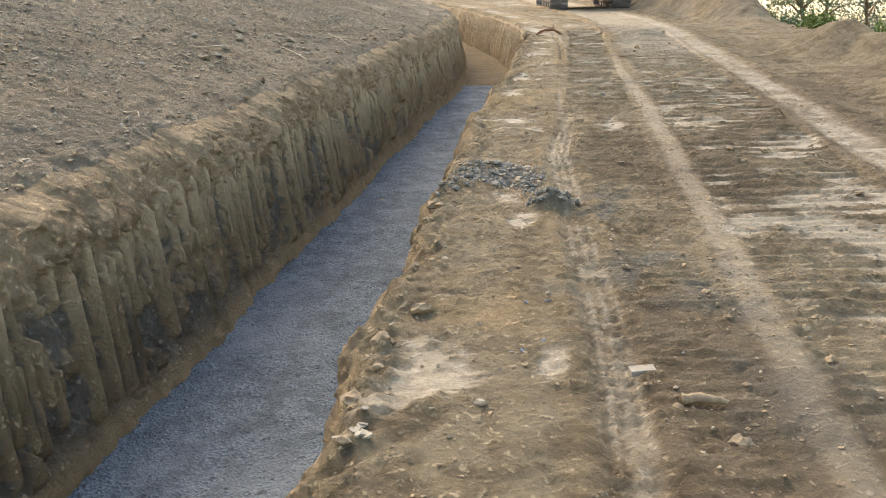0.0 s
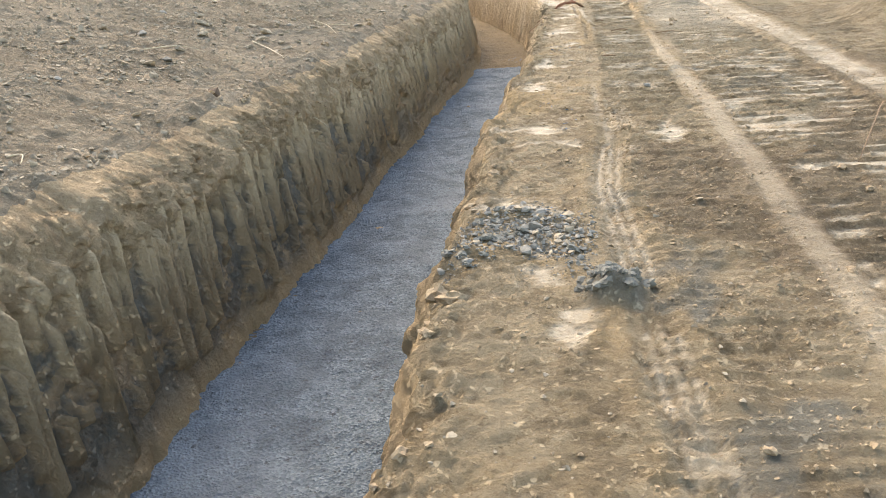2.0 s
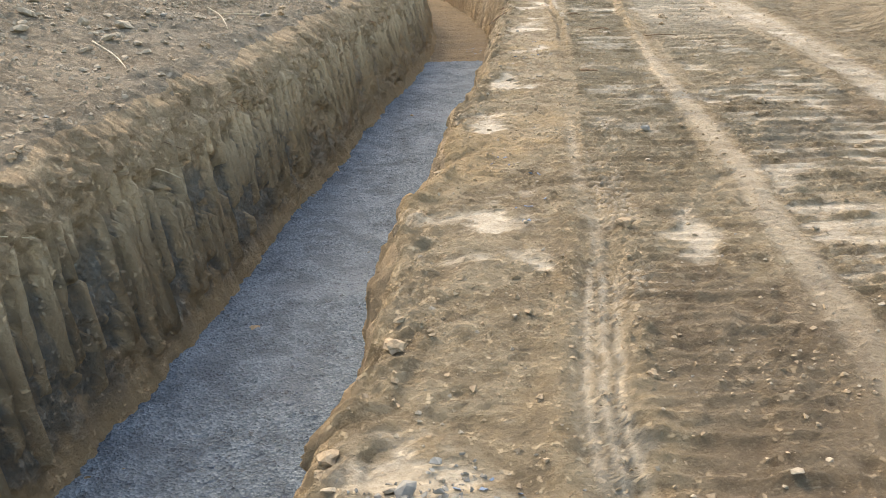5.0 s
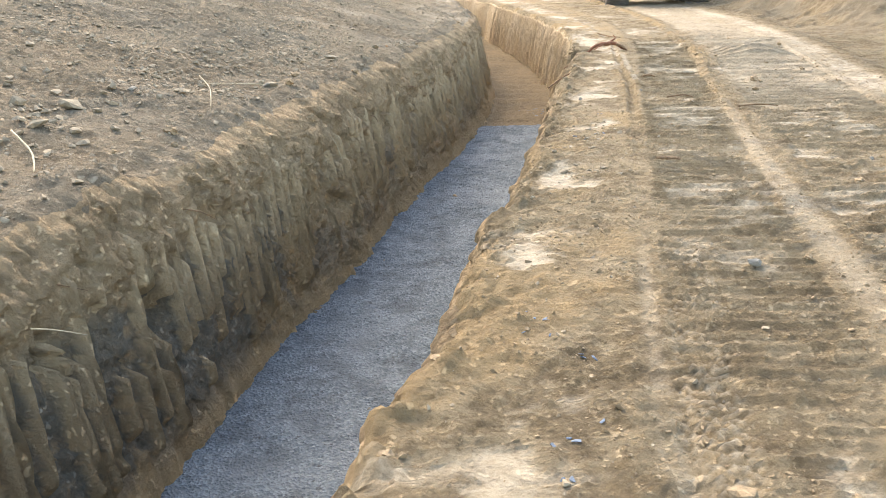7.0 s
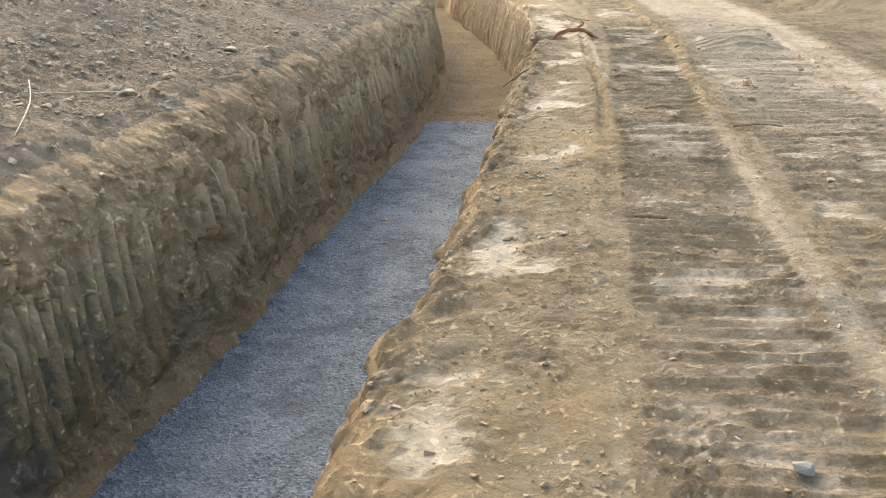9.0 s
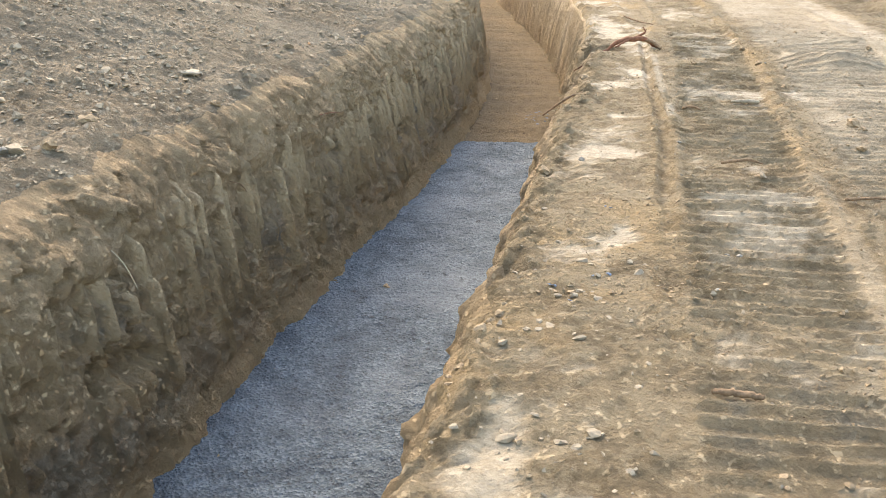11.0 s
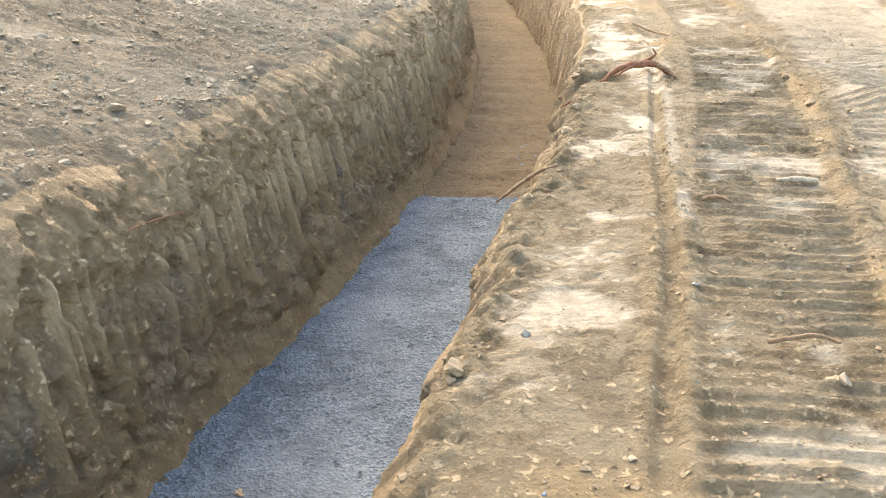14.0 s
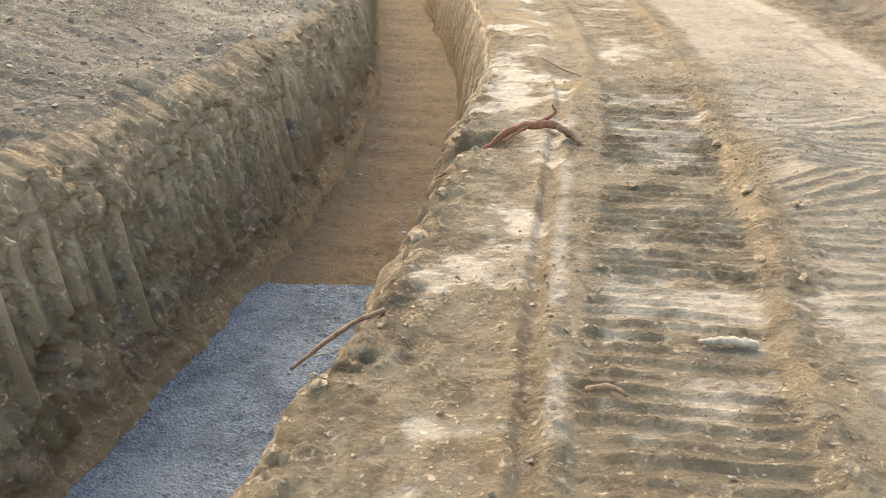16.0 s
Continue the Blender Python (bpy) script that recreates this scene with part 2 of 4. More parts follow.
def shoulder(s, y):
    """Rounds the ground off towards the broken lip."""
    d = np.clip(s - lip_right(y), 0, None)
    n = fbm(s, y, 0.3, 76, 4, 0.65)
    return -0.06 * np.exp(-d / (0.008 + 0.04 * n)) - 0.03 * np.exp(-d / 0.2) + 0.10 * (n - 0.4) * (1 - step(0.2, 0.6, d)) + (0.07 * (fbm(s, y, 0.09, 77, 4, 0.65) - 0.5) + 0.03 * step(0.5, 0.55, fbm(s, y, 0.16, 78, 3, 0.6))) * (1 - step(0.08, 0.26, d))


def ground_height(s, y):
    return track_height(s, y) * (1 - step(5.5, 9, s)) + side_height(s, y) + shoulder(s, y) - far_rise(y) * step(0.19 * y, 0.235 * y, s)


def lip_left(y):
    return -3.0 + 0.30 * (fbm(0 * y + 1.3, y, 1.6, 80, 3) - 0.5) + 0.30 * (fbm(0 * y + 4.1, y, 0.4, 82, 4, 0.6) - 0.5)


def hill_height(s, y):
    """The raked earth slope left of the trench."""
    d = np.clip(lip_left(y) - s, 0, None)
    n = fbm(s, y, 1.4, 90, 4)
    h = 0.30 + 0.27 * np.clip(d, 0, 40) + 0.12 * np.clip(d - 40, 0, 400) + 0.14 * (n - 0.5) * step(0, 0.6, d)
    h = h + 0.16 * np.exp(-((d - 0.12) / 0.16) ** 2) * (fbm(s, y, 0.6, 91, 4, 0.6) - 0.38) * 1.6
    h = h + 0.10 * (fbm(s, y, 0.20, 92, 5, 0.72) - 0.5) * (0.4 + fbm(s, y, 0.9, 93, 2)) + 0.020 * lumps(s, y, 0.10, 94) * step(0.35, 0.6, fbm(s, y, 0.7, 97, 3))
    rill = fbm(s * 0.25 + y * 0.1, y - s * 0.35, 0.35, 95, 3)
    return h + 0.03 * (rill - 0.5) * step(0.6, 1.5, d) + 0.008 * step(0.54, 0.66, fbm(s, y, 0.22, 96, 3, 0.6))


# ---- meshes ----
def finish(mesh, smooth=True):
    mesh.polygons.foreach_set("use_smooth", np.full(len(mesh.polygons), smooth))
    mesh.update()
    mesh.validate()
    return mesh


def sheet(name, x, y, z, material, masks=None):
    """One mesh from a grid of places, with soil masks on its points."""
    rows, cols = x.shape
    mesh = bpy.data.meshes.new(name)
    co = np.stack([x, y, z], -1).reshape(-1, 3)
    k = np.arange(rows * cols).reshape(rows, cols)
    quads = np.stack([k[:-1, :-1], k[:-1, 1:], k[1:, 1:], k[1:, :-1]], -1).reshape(-1, 4)
    mesh.vertices.add(len(co))
    mesh.vertices.foreach_set("co", co.astype(np.float32).ravel())
    mesh.loops.add(quads.size)
    mesh.loops.foreach_set("vertex_index", quads.astype(np.int32).ravel())
    mesh.polygons.add(len(quads))
    mesh.polygons.foreach_set("loop_start", np.arange(0, quads.size, 4, dtype=np.int32))
    for key, mask in (masks or {}).items():
        a = mesh.attributes.new(key, "FLOAT", "POINT")
        a.data.foreach_set("value", np.broadcast_to(mask, x.shape).astype(np.float32).ravel())
    mesh.materials.append(material)
    finish(mesh)
    return new(name, mesh)


def part(name, bm, material, parent=None, label="", smooth=False):
    mesh = bpy.data.meshes.new(name)
    bm.to_mesh(mesh)
    bm.free()
    mesh.materials.append(material)
    finish(mesh, smooth)
    ob = new(name, mesh)
    ob.parent = parent
    return tagged(ob, label)


# ---- materials ----
class Nodes:
    def __init__(self, name):
        self.m = bpy.data.materials.new(name)
        self.m.use_nodes = True
        self.t = self.m.node_tree
        self.b = self.t.nodes["Principled BSDF"]

    def add(self, kind, **inputs):
        n = self.t.nodes.new("ShaderNode" + kind)
        for key, v in inputs.items():
            self.set(n.inputs[key.replace("_", " ")], v)
        return n

    def set(self, socket, v):
        if hasattr(v, "is_linked"):
            self.t.links.new(v, socket)
        else:
            socket.default_value = v

    def noise(self, scale, detail=6.0, rough=0.6, vector=None):
        n = self.add("TexNoise", Scale=scale, Detail=detail, Roughness=rough)
        self.t.links.new(vector or self.spot(), n.inputs["Vector"])
        return n.outputs["Fac"]

    def spot(self):
        return self.add("NewGeometry").outputs["Position"]

    def mask(self, key):
        n = self.add("Attribute")
        n.attribute_name = key
        return n.outputs["Fac"]

    def ramp(self, fac, lo, hi, a=0.0, b=1.0):
        n = self.t.nodes.new("ShaderNodeMapRange")
        self.set(n.inputs["Value"], fac)
        for key, v in zip(("From Min", "From Max", "To Min", "To Max"), (lo, hi, a, b)):
            n.inputs[key].default_value = v
        return n.outputs["Result"]

    def mul(self, a, b, op="MULTIPLY"):
        n = self.t.nodes.new("ShaderNodeMath")
        n.operation, n.use_clamp = op, op in ("ADD", "SUBTRACT")
        self.set(n.inputs[0], a)
        self.set(n.inputs[1], b)
        return n.outputs[0]

    def mix(self, fac, a, b):
        n = self.t.nodes.new("ShaderNodeMix")
        n.data_type = "RGBA"
        self.set(n.inputs["Factor"], fac)
        for key, v in (("A", a), ("B", b)):
            s = [i for i in n.inputs if i.name == key and i.type == "RGBA"][0]
            self.set(s, v if hasattr(v, "is_linked") else (*v, 1))
        return [o for o in n.outputs if o.type == "RGBA"][0]

    def bump(self, height, strength, distance):
        n = self.add("Bump", Strength=strength, Distance=distance, Height=height)
        return n.outputs["Normal"]

    def done(self, color, roughness=0.9, normal=None, metallic=0.0, specular=0.3):
        self.set(self.b.inputs["Base Color"], color if hasattr(color, "is_linked") else (*color, 1))
        self.set(self.b.inputs["Roughness"], roughness)
        self.b.inputs["Metallic"].default_value = metallic
        self.b.inputs["Specular IOR Level"].default_value = specular
        if normal is not None:
            self.set(self.b.inputs["Normal"], normal)
        return self.m


def soil(name, base, dark, light, deep=0.05, speck=1.0, crust=(0.50, 0.43, 0.325), patch=0.0):
    """Earth: the masks pale, grey, fresh and damp vary it over two coarser scales and grain."""
    n = Nodes(name)
    broad, mid, fine = n.noise(0.9, 4), n.noise(8.0, 8, 0.72), n.noise(55.0, 6, 0.75)
    c = n.mix(n.ramp(mid, 0.42, 0.58), dark, base)
    flake = n.noise(17.0, 7, 0.78)
    if patch:
        dry = n.noise(3.4, 10, 0.72)
        c = n.mix(n.ramp(dry, 0.49, 0.53, 0.0, patch), c, light)
        c = n.mix(n.ramp(dry, 0.44, 0.40, 0.0, 0.9 * patch), c, dark)
    c = n.mix(n.ramp(flake, 0.54, 0.64, 0.0, 0.7 * min(1.0, speck)), c, light)
    c = n.mix(n.mul(n.ramp(broad, 0.42, 0.66), n.ramp(fine, 0.3, 0.7)), c, light)
    c = n.mix(n.mul(n.mask("fresh"), n.ramp(mid, 0.3, 0.6, 0.5, 0.95)), c, (0.44, 0.312, 0.165))
    c = n.mix(n.mul(n.mask("grey"), n.ramp(mid, 0.3, 0.55, 0.35, 1.0)), c, (0.165, 0.168, 0.145))
    c = n.mix(n.mul(n.mask("pale"), n.mul(n.ramp(mid, 0.3, 0.6, 0.55, 1.0), n.ramp(flake, 0.38, 0.56, 0.45, 1.0))), c, crust)
    # dark brown mud on the track; shade painted between the left wall's ribs
    c = n.mix(n.mul(n.mask("umber"), 0.6), c, (0.155, 0.112, 0.07))
    c = n.mix(n.ramp(fine, 0.52, 0.64, 0.0, 0.65 * speck), c, dark)
    c = n.mix(n.ramp(fine, 0.46, 0.36, 0.0, 0.5 * speck), c, light)
    rough = n.ramp(n.mask("pale"), 0, 1, 0.92, 0.6)
    crumbs = n.add("TexVoronoi", Scale=38.0)
    n.t.links.new(n.spot(), crumbs.inputs["Vector"])
    relief = n.mul(n.mul(n.mul(fine, 0.6), n.mul(flake, 0.9), "ADD"), n.mul(crumbs.outputs["Distance"], 0.25), "ADD")
    soft = n.ramp(n.mask("pale"), 0, 1, 1.0, 0.4)
    return n.done(c, rough, n.bump(n.mul(relief, soft), 1.0, deep))


track_soil = soil("track_soil", (0.288, 0.218, 0.128), (0.168, 0.124, 0.072), (0.39, 0.315, 0.205), 0.05, 0.7, crust=(0.47, 0.40, 0.295), patch=0.6)
hill_soil = soil("hill_soil", (0.34, 0.272, 0.186), (0.235, 0.185, 0.125), (0.46, 0.388, 0.285), 0.07, 1.1)
wall_soil = soil("wall_soil", (0.49, 0.358, 0.218), (0.35, 0.253, 0.154), (0.58, 0.452, 0.292), 0.06, 0.12, (0.62, 0.495, 0.33))
# brown floor clay, darkened further: the trench's shade put into its colour
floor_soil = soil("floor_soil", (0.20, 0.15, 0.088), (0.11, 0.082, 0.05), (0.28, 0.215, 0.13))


def gravel_material():
    n = Nodes("blue_grey_gravel")
    v = n.add("TexVoronoi", Scale=60.0)
    n.t.links.new(n.spot(), v.inputs["Vector"])
    chip = n.add("SeparateColor", Color=v.outputs["Color"]).outputs[0]
    broad, mid, clump = n.noise(0.8, 5), n.noise(4.0, 7, 0.68), n.noise(16.0, 5, 0.7)
    c = n.mix(chip, (0.098, 0.126, 0.15), (0.222, 0.272, 0.312))
    c = n.mix(n.ramp(mid, 0.42, 0.54, 0.55, 0.0), c, (0.07, 0.085, 0.104))
    c = n.mix(n.ramp(broad, 0.48, 0.66, 0.0, 0.5), c, (0.29, 0.33, 0.365))
    c = n.mix(n.ramp(clump, 0.58, 0.66, 0.0, 0.75), c, (0.06, 0.065, 0.072))
    relief = n.mul(n.mul(v.outputs["Distance"], 0.6), n.mul(n.noise(28.0, 5, 0.7), 0.8), "ADD")
    return n.done(c, 0.8, n.bump(relief, 1.0, 0.03))


gravel = gravel_material()


def plain(name, color, roughness=0.8, vary=0.25, scale=30.0, metallic=0.0, depth=0.006, each=0.25):
    """A solid surface with blotches, grain and a little difference from piece to piece."""
    n = Nodes(name)
    dark = tuple(c * (1 - vary) for c in color)
    light = tuple(min(1.0, c * (1 + vary)) for c in color)
    c = n.mix(n.ramp(n.noise(scale, 6, 0.7), 0.35, 0.65), dark, light)
    if each:
        rnd = n.t.nodes.new("ShaderNodeObjectInfo").outputs["Random"]
        island = n.add("NewGeometry").outputs["Random Per Island"]
        r = n.mul(n.mul(rnd, island, "ADD"), 7.31)
        r = n.mul(r, 1.0, "FRACT")
        c = n.mix(n.mul(r, each * 2), c, tuple(x * 0.45 for x in color))
    return n.done(c, roughness, n.bump(n.noise(scale * 3, 5, 0.7), 0.6, depth), metallic)


stone_tan = plain("stone_tan", (0.39, 0.325, 0.235), 0.9, each=0.15)
stone_grey = plain("stone_grey", (0.30, 0.285, 0.245), each=0.3)
clod_earth = plain("clod_earth", (0.40, 0.30, 0.19), 0.95, 0.3, 40, each=0.3)
clod_grey = plain("clod_grey", (0.205, 0.20, 0.17), 0.95, 0.3, 40, each=0.2)
clod_dark = plain("clod_dark", (0.14, 0.10, 0.07), 0.95, 0.3, 40, each=0.0)
blue_chip = plain("blue_chip", (0.15, 0.21, 0.29), 0.5, 0.25, 60, each=0.2)
white_tile = plain("white_tile", (0.42, 0.37, 0.29), 0.9, 0.15, 20, each=0.15)
orange_brick = plain("orange_brick", (0.48, 0.26, 0.12), 0.85, 0.25, 30, each=0.1)
bark = plain("bark", (0.25, 0.165, 0.10), 0.9, 0.4, 35, each=0.0)
red_bark = plain("red_bark", (0.24, 0.11, 0.065), 0.8, 0.35, 35, each=0.0)
dry_wood = plain("dry_wood", (0.45, 0.38, 0.28), 0.85, 0.3, 40, each=0.0)
straw = plain("straw", (0.55, 0.47, 0.33), 0.7, 0.2, 40, each=0.0)
chip_stone = plain("chip_stone", (0.17, 0.195, 0.235), 0.8, 0.3, 50, each=0.45)
# both steels are also lightened: distance haze put into their colour
steel = plain("worn_hazed_steel", (0.24, 0.225, 0.21), 0.6, 0.35, 6, 0.2, each=0.1)
steel_dusty_hazed = plain("dusty_hazed_steel", (0.32, 0.28, 0.23), 0.75, 0.35, 5, 0.1, each=0.15)
paint = plain("machine_paint", (0.42, 0.24, 0.045), 0.5, 0.2, 4, each=0.0)
glass_dark = plain("cab_glass", (0.02, 0.025, 0.03), 0.08, 0.1, 3, each=0.0)
leaf_green = plain("leaf_green", (0.20, 0.27, 0.14), 0.6, 0.3, 3, each=0.5)
leaf_blue = plain("leaf_blue_green", (0.17, 0.24, 0.175), 0.6, 0.3, 3, each=0.5)
leaf_light = plain("leaf_light", (0.20, 0.26, 0.07), 0.55, 0.3, 10, each=0.3)


# ---- large structure ----
def spread(*runs):
    """Places along a line: (start, end, spacing) for each run in turn."""
    out = [np.arange(a, b - d * 0.25, d) for a, b, d in runs]
    return np.concatenate(out + [[runs[-1][1]]])


ALONG = spread((-60, -4, 2.0), (-4, 1.2, 0.2), (1.2, 15, 0.018), (15, 23, 0.014), (23, 24, 0.02), (24, 38, 0.05), (38, 60, 0.3), (60, 120, 4), (120, 600, 40))


def build_ground():
    off = spread((0, 3.4, 0.02), (3.4, 7, 0.05), (7, 12, 0.1), (12, 22, 0.4), (22, 60, 3), (60, 500, 40))
    y, o = np.meshgrid(ALONG, off, indexing="ij")
    s = lip_right(y) + o
    h = ground_height(s, y)
    pale = pale_at(s, y) * (1 - step(3.2, 4.2, s))
    cut, brim = rut_at(s, y)
    fresh = np.exp(-((s - ridge_line(y)) / 0.1) ** 2) * step(0.35, 0.6, fbm(s, y, 0.5, 100, 3)) * (0.45 + 0.55 * step(9, 20, y)) + 0.6 * brim + 0.8 * step(0.60, 0.72, fbm(s, y, 1.3, 101, 4)) * (1 - step(-0.3, 0.1, s)) + 0.3 * np.exp(-np.clip(s - lip_right(y), 0, 9) / 0.06)
    grey = 0.75 * step(0.63, 0.72, fbm(s, y * 0.7, 0.8, 102, 5, 0.6)) * step(-0.2, 0.1, s) * (1 - 0.4 * step(0.9, 1, s)) * (1 - 0.6 * step(12, 15, y))
    grey = np.maximum(grey, 0.2 * np.exp(-((s - 1.7) / 0.55) ** 2 - ((y - 22.5) / 3.5) ** 2) * step(18, 19.5, y))
    grey = np.maximum(grey, 0.5 * step(24, 28, y) * step(3.2, 4.2, s) * step(0.42, 0.6, fbm(s, y, 1.0, 108, 5, 0.65)))
    grey = np.maximum(grey, 0.95 * np.exp(-((s + 0.06) / 0.15) ** 4 - ((y - 5.95) / 0.15) ** 4))
    grey = np.maximum(grey, 0.8 * stone_patch(s, y) * step(0.42, 0.55, fbm(s, y, 0.25, 109, 4, 0.6)))
    umber = 1.0 * step(0.50, 0.64, fbm(s, y * 0.6, 1.5, 103, 4)) * step(0.0, 0.3, s) * (1 - step(12, 16, y)) + 0.4 * step(2.9, 3.4, s) * step(0.35, 0.6, fbm(s, y, 0.6, 107, 5, 0.65))
    off = rut_off(s, y)
    lines = cut * (1 - step(9, 11, y)) * (0.5 + 0.5 * np.sin(off * 2 * np.pi / 0.06)) * 2.4
    floor = np.exp(-((off - 0.10) / 0.04) ** 4) * step(17, 18, y) * (1 - step(22.3, 23.5, y))
    floor = np.maximum(floor, np.exp(-((off - 0.02) / 0.05) ** 4) * (1 - step(4.6, 5.2, y)) * 0.8)
    floor = np.maximum(floor, 0.5 * np.exp(-(off / 0.035) ** 4) * step(7.8, 8.4, y) * (1 - step(11.3, 12.3, y)))
    inside, blocks = tyre_print(s, y)
    lines = np.maximum(lines, 0.85 * inside * step(0.0, 0.4, blocks))
    wheel = (0.55 + 0.35 * step(0.4, 0.55, fbm(s, y, 0.4, 106, 4))) * step(2.4, 2.5, s) * (1 - step(2.75, 2.9, s))
    pale = np.maximum(np.maximum(pale * (1 - 0.5 * grey), np.clip(lines, 0, 0.8) * step(0.38, 0.52, fbm(s, y, 0.5, 105, 4))), np.maximum(0.9 * floor * step(0.36, 0.50, fbm(s, y, 0.5, 104, 4, 0.6)), wheel))
    ob = sheet("ground", place(s, y), y, grade(y) + h, track_soil,
               {"pale": pale, "grey": grey, "fresh": np.clip(fresh, 0, 1) * (1 - pale), "umber": np.clip(umber, 0, 1) * (1 - pale)})
    return tagged(ob, "rutted ochre clay track with crawler prints and pale dried patches", "ground", kind="structure")


def build_hill():
    off = spread((-0.03, 3.5, 0.028), (3.5, 9, 0.06), (9, 30, 0.5), (30, 90, 5), (90, 500, 50))
    y, o = np.meshgrid(ALONG[::1], off[::-1], indexing="ij")
    s = lip_left(y) - o
    h = hill_height(s, y) - 0.05 * step(0.0, 0.03, -o)
    pale = 0.5 * step(0.60, 0.74, fbm(s * 0.5, y - s * 0.4, 0.8, 110, 5, 0.6)) * (0.35 + 0.65 * step(13, 19, y))
    grey = 0.35 * step(0.5, 0.7, fbm(s, y, 1.2, 111, 4))
    ob = sheet("hillside", place(s, y), y, grade(y) + h, hill_soil, {"pale": pale, "grey": grey, "fresh": 0 * s, "umber": 0 * s})
    return tagged(ob, "raked dusty brown earth slope strewn with stones", "hillside", kind="structure")


FOOT = ((5.0, -2.58), (6.4, -2.53), (8.2, -2.59), (11.0, -2.49), (12.9, -2.55), (15.3, -2.49), (15.8, -2.54), (17.0, -2.47), (17.9, -2.52), (19.2, -2.44), (20.6, -2.44), (22.0, -2.44))


def build_left_wall():
    """The cut face: a crumbling brow of slid earth, long ribs left by bucket teeth with torn clay between, a smooth ochre foot."""
    along = spread((-60, -4, 2.0), (-4, 1.2, 0.2), (1.2, 4, 0.03), (4, 24, 0.0125), (24, 38, 0.04), (38, 60, 0.3), (60, 120, 4), (120, 600, 40))
    y, v = np.meshgrid(along, spread((0, 1, 1 / 104.0)), indexing="ij")
    lip = lip_left(y)
    top = hill_height(lip, y)
    foot = np.interp(y, [p[0] for p in FOOT], [p[1] for p in FOOT]) + 0.10 * (fbm(0 * y, y, 0.8, 120, 4) - 0.5) + 0.13 * (fbm(0 * y, y, 0.25, 121, 4, 0.65) - 0.5)
    b = np.clip(v / 0.30, 0, 1)
    t2 = np.clip((v - 0.30) / 0.70, 0, 1)
    h = np.where(v < 0.30, top + (-0.06 - top) * b ** 1.1, -0.06 - 1.20 * t2)
    s = np.where(v < 0.30, lip + (-2.75 - lip) * np.sin(b * np.pi / 2) ** 0.8, -2.75 + (foot + 2.75) * t2 ** 1.05)
    late = step(11.5, 14, y) * (1 - 0.8 * step(22, 24, y))
    # ribs: two runs of straight rounded bars, each with its own start, length, lean and width
    rib_s = np.full(y.shape, -9.0)
    for pitch, seed in ((0.082, 7), (0.127, 17), (0.21, 27)):
        q = (y + 0.03 * t2) / pitch
        cell = np.floor(q)
        r1, r2, r3, r4 = (lattice(cell, 0 * cell + k, seed + k) for k in (3, 5, 9, 12))
        wide = 0.012 + 0.013 * r3 + 0.007 * (pitch > 0.2)
        d = (q - cell - 0.5 - 0.45 * (r1 - 0.5)) * pitch - 0.07 * (r2 - 0.5) * (t2 - 0.3) - 0.012 * np.sin(t2 * 5 + 6 * r1)
        start, stop = 0.12 + 0.26 * r4 ** 1.5, 0.66 + 0.27 * r2
        stop = stop - 0.08 * late * r3
        reach = step(start, start + 0.10, v) * (1 - step(stop - 0.10, stop, v))
        stands = np.where(r1 * 0.6 + r4 * 0.4 < 0.54 - 0.04 * late, 1.0, 0.0) * (1 - 0.9 * step(0.60, 0.68, fbm(y * 1.2, h, 0.5, 124 + seed, 3)))
        proud = (0.026 + 0.034 * r2) * reach - 0.13 * (1 - reach * stands) - 0.085 * (d / wide) ** 2
        take = proud > rib_s
        rib_s = np.where(take, proud, rib_s)
    rib_s = s + rib_s + 0.008 * (fbm(y * 3, h, 0.22, 136, 3) - 0.5)
    # torn clay: plates, crumbs and fine scratches, set back where the teeth went deepest
    core = step(0.20, 0.38, v) * (1 - step(0.80, 0.95, v))
    plates = fbm(y, h * 0.8, 0.20, 126, 5, 0.68)
    torn = (0.08 + 0.02 * late) * (fbm(y, h * 0.9, 0.34, 127, 4, 0.62) - 0.5) + core * (0.06 * (fbm(y, h, 0.09, 128, 4, 0.72) - 0.5) + 0.024 * step(0.50, 0.53, plates) + (0.010 + 0.016 * late) * step(0.54, 0.57, fbm(y, h, 0.12, 138, 4, 0.65)))
    q2 = (y + 0.04 * t2) / 0.042 + 1.6 * fbm(0 * y + 2, y, 0.4, 125, 2)
    scratch = np.abs(2 * (q2 - np.floor(q2)) - 1) ** 2
    worn = s + torn * step(0, 0.05, v) + 0.012 * scratch * core - 0.055 * core * (1 - 0.15 * late)
    # the brow: slid earth in slanting tongues, with clods
    brow = step(0.01, 0.08, v) * (1 - step(0.26, 0.46, v))
    tongue = fbm(y + 0.55 * v, v * 0.5, 0.13, 139, 4, 0.62)
    worn = worn + brow * (0.10 * (tongue - 0.5) + 0.09 * (fbm(y + 0.4 * v, v * 1.3, 0.07, 143, 4, 0.68) - 0.5) + 0.045 * step(0.5, 0.55, fbm(y + 0.3 * v, v * 1.3, 0.14, 141, 4, 0.62)) * step(0.35, 0.5, fbm(y, v, 0.4, 142, 3)))
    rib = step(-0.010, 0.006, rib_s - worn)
    s = np.maximum(worn, rib_s)
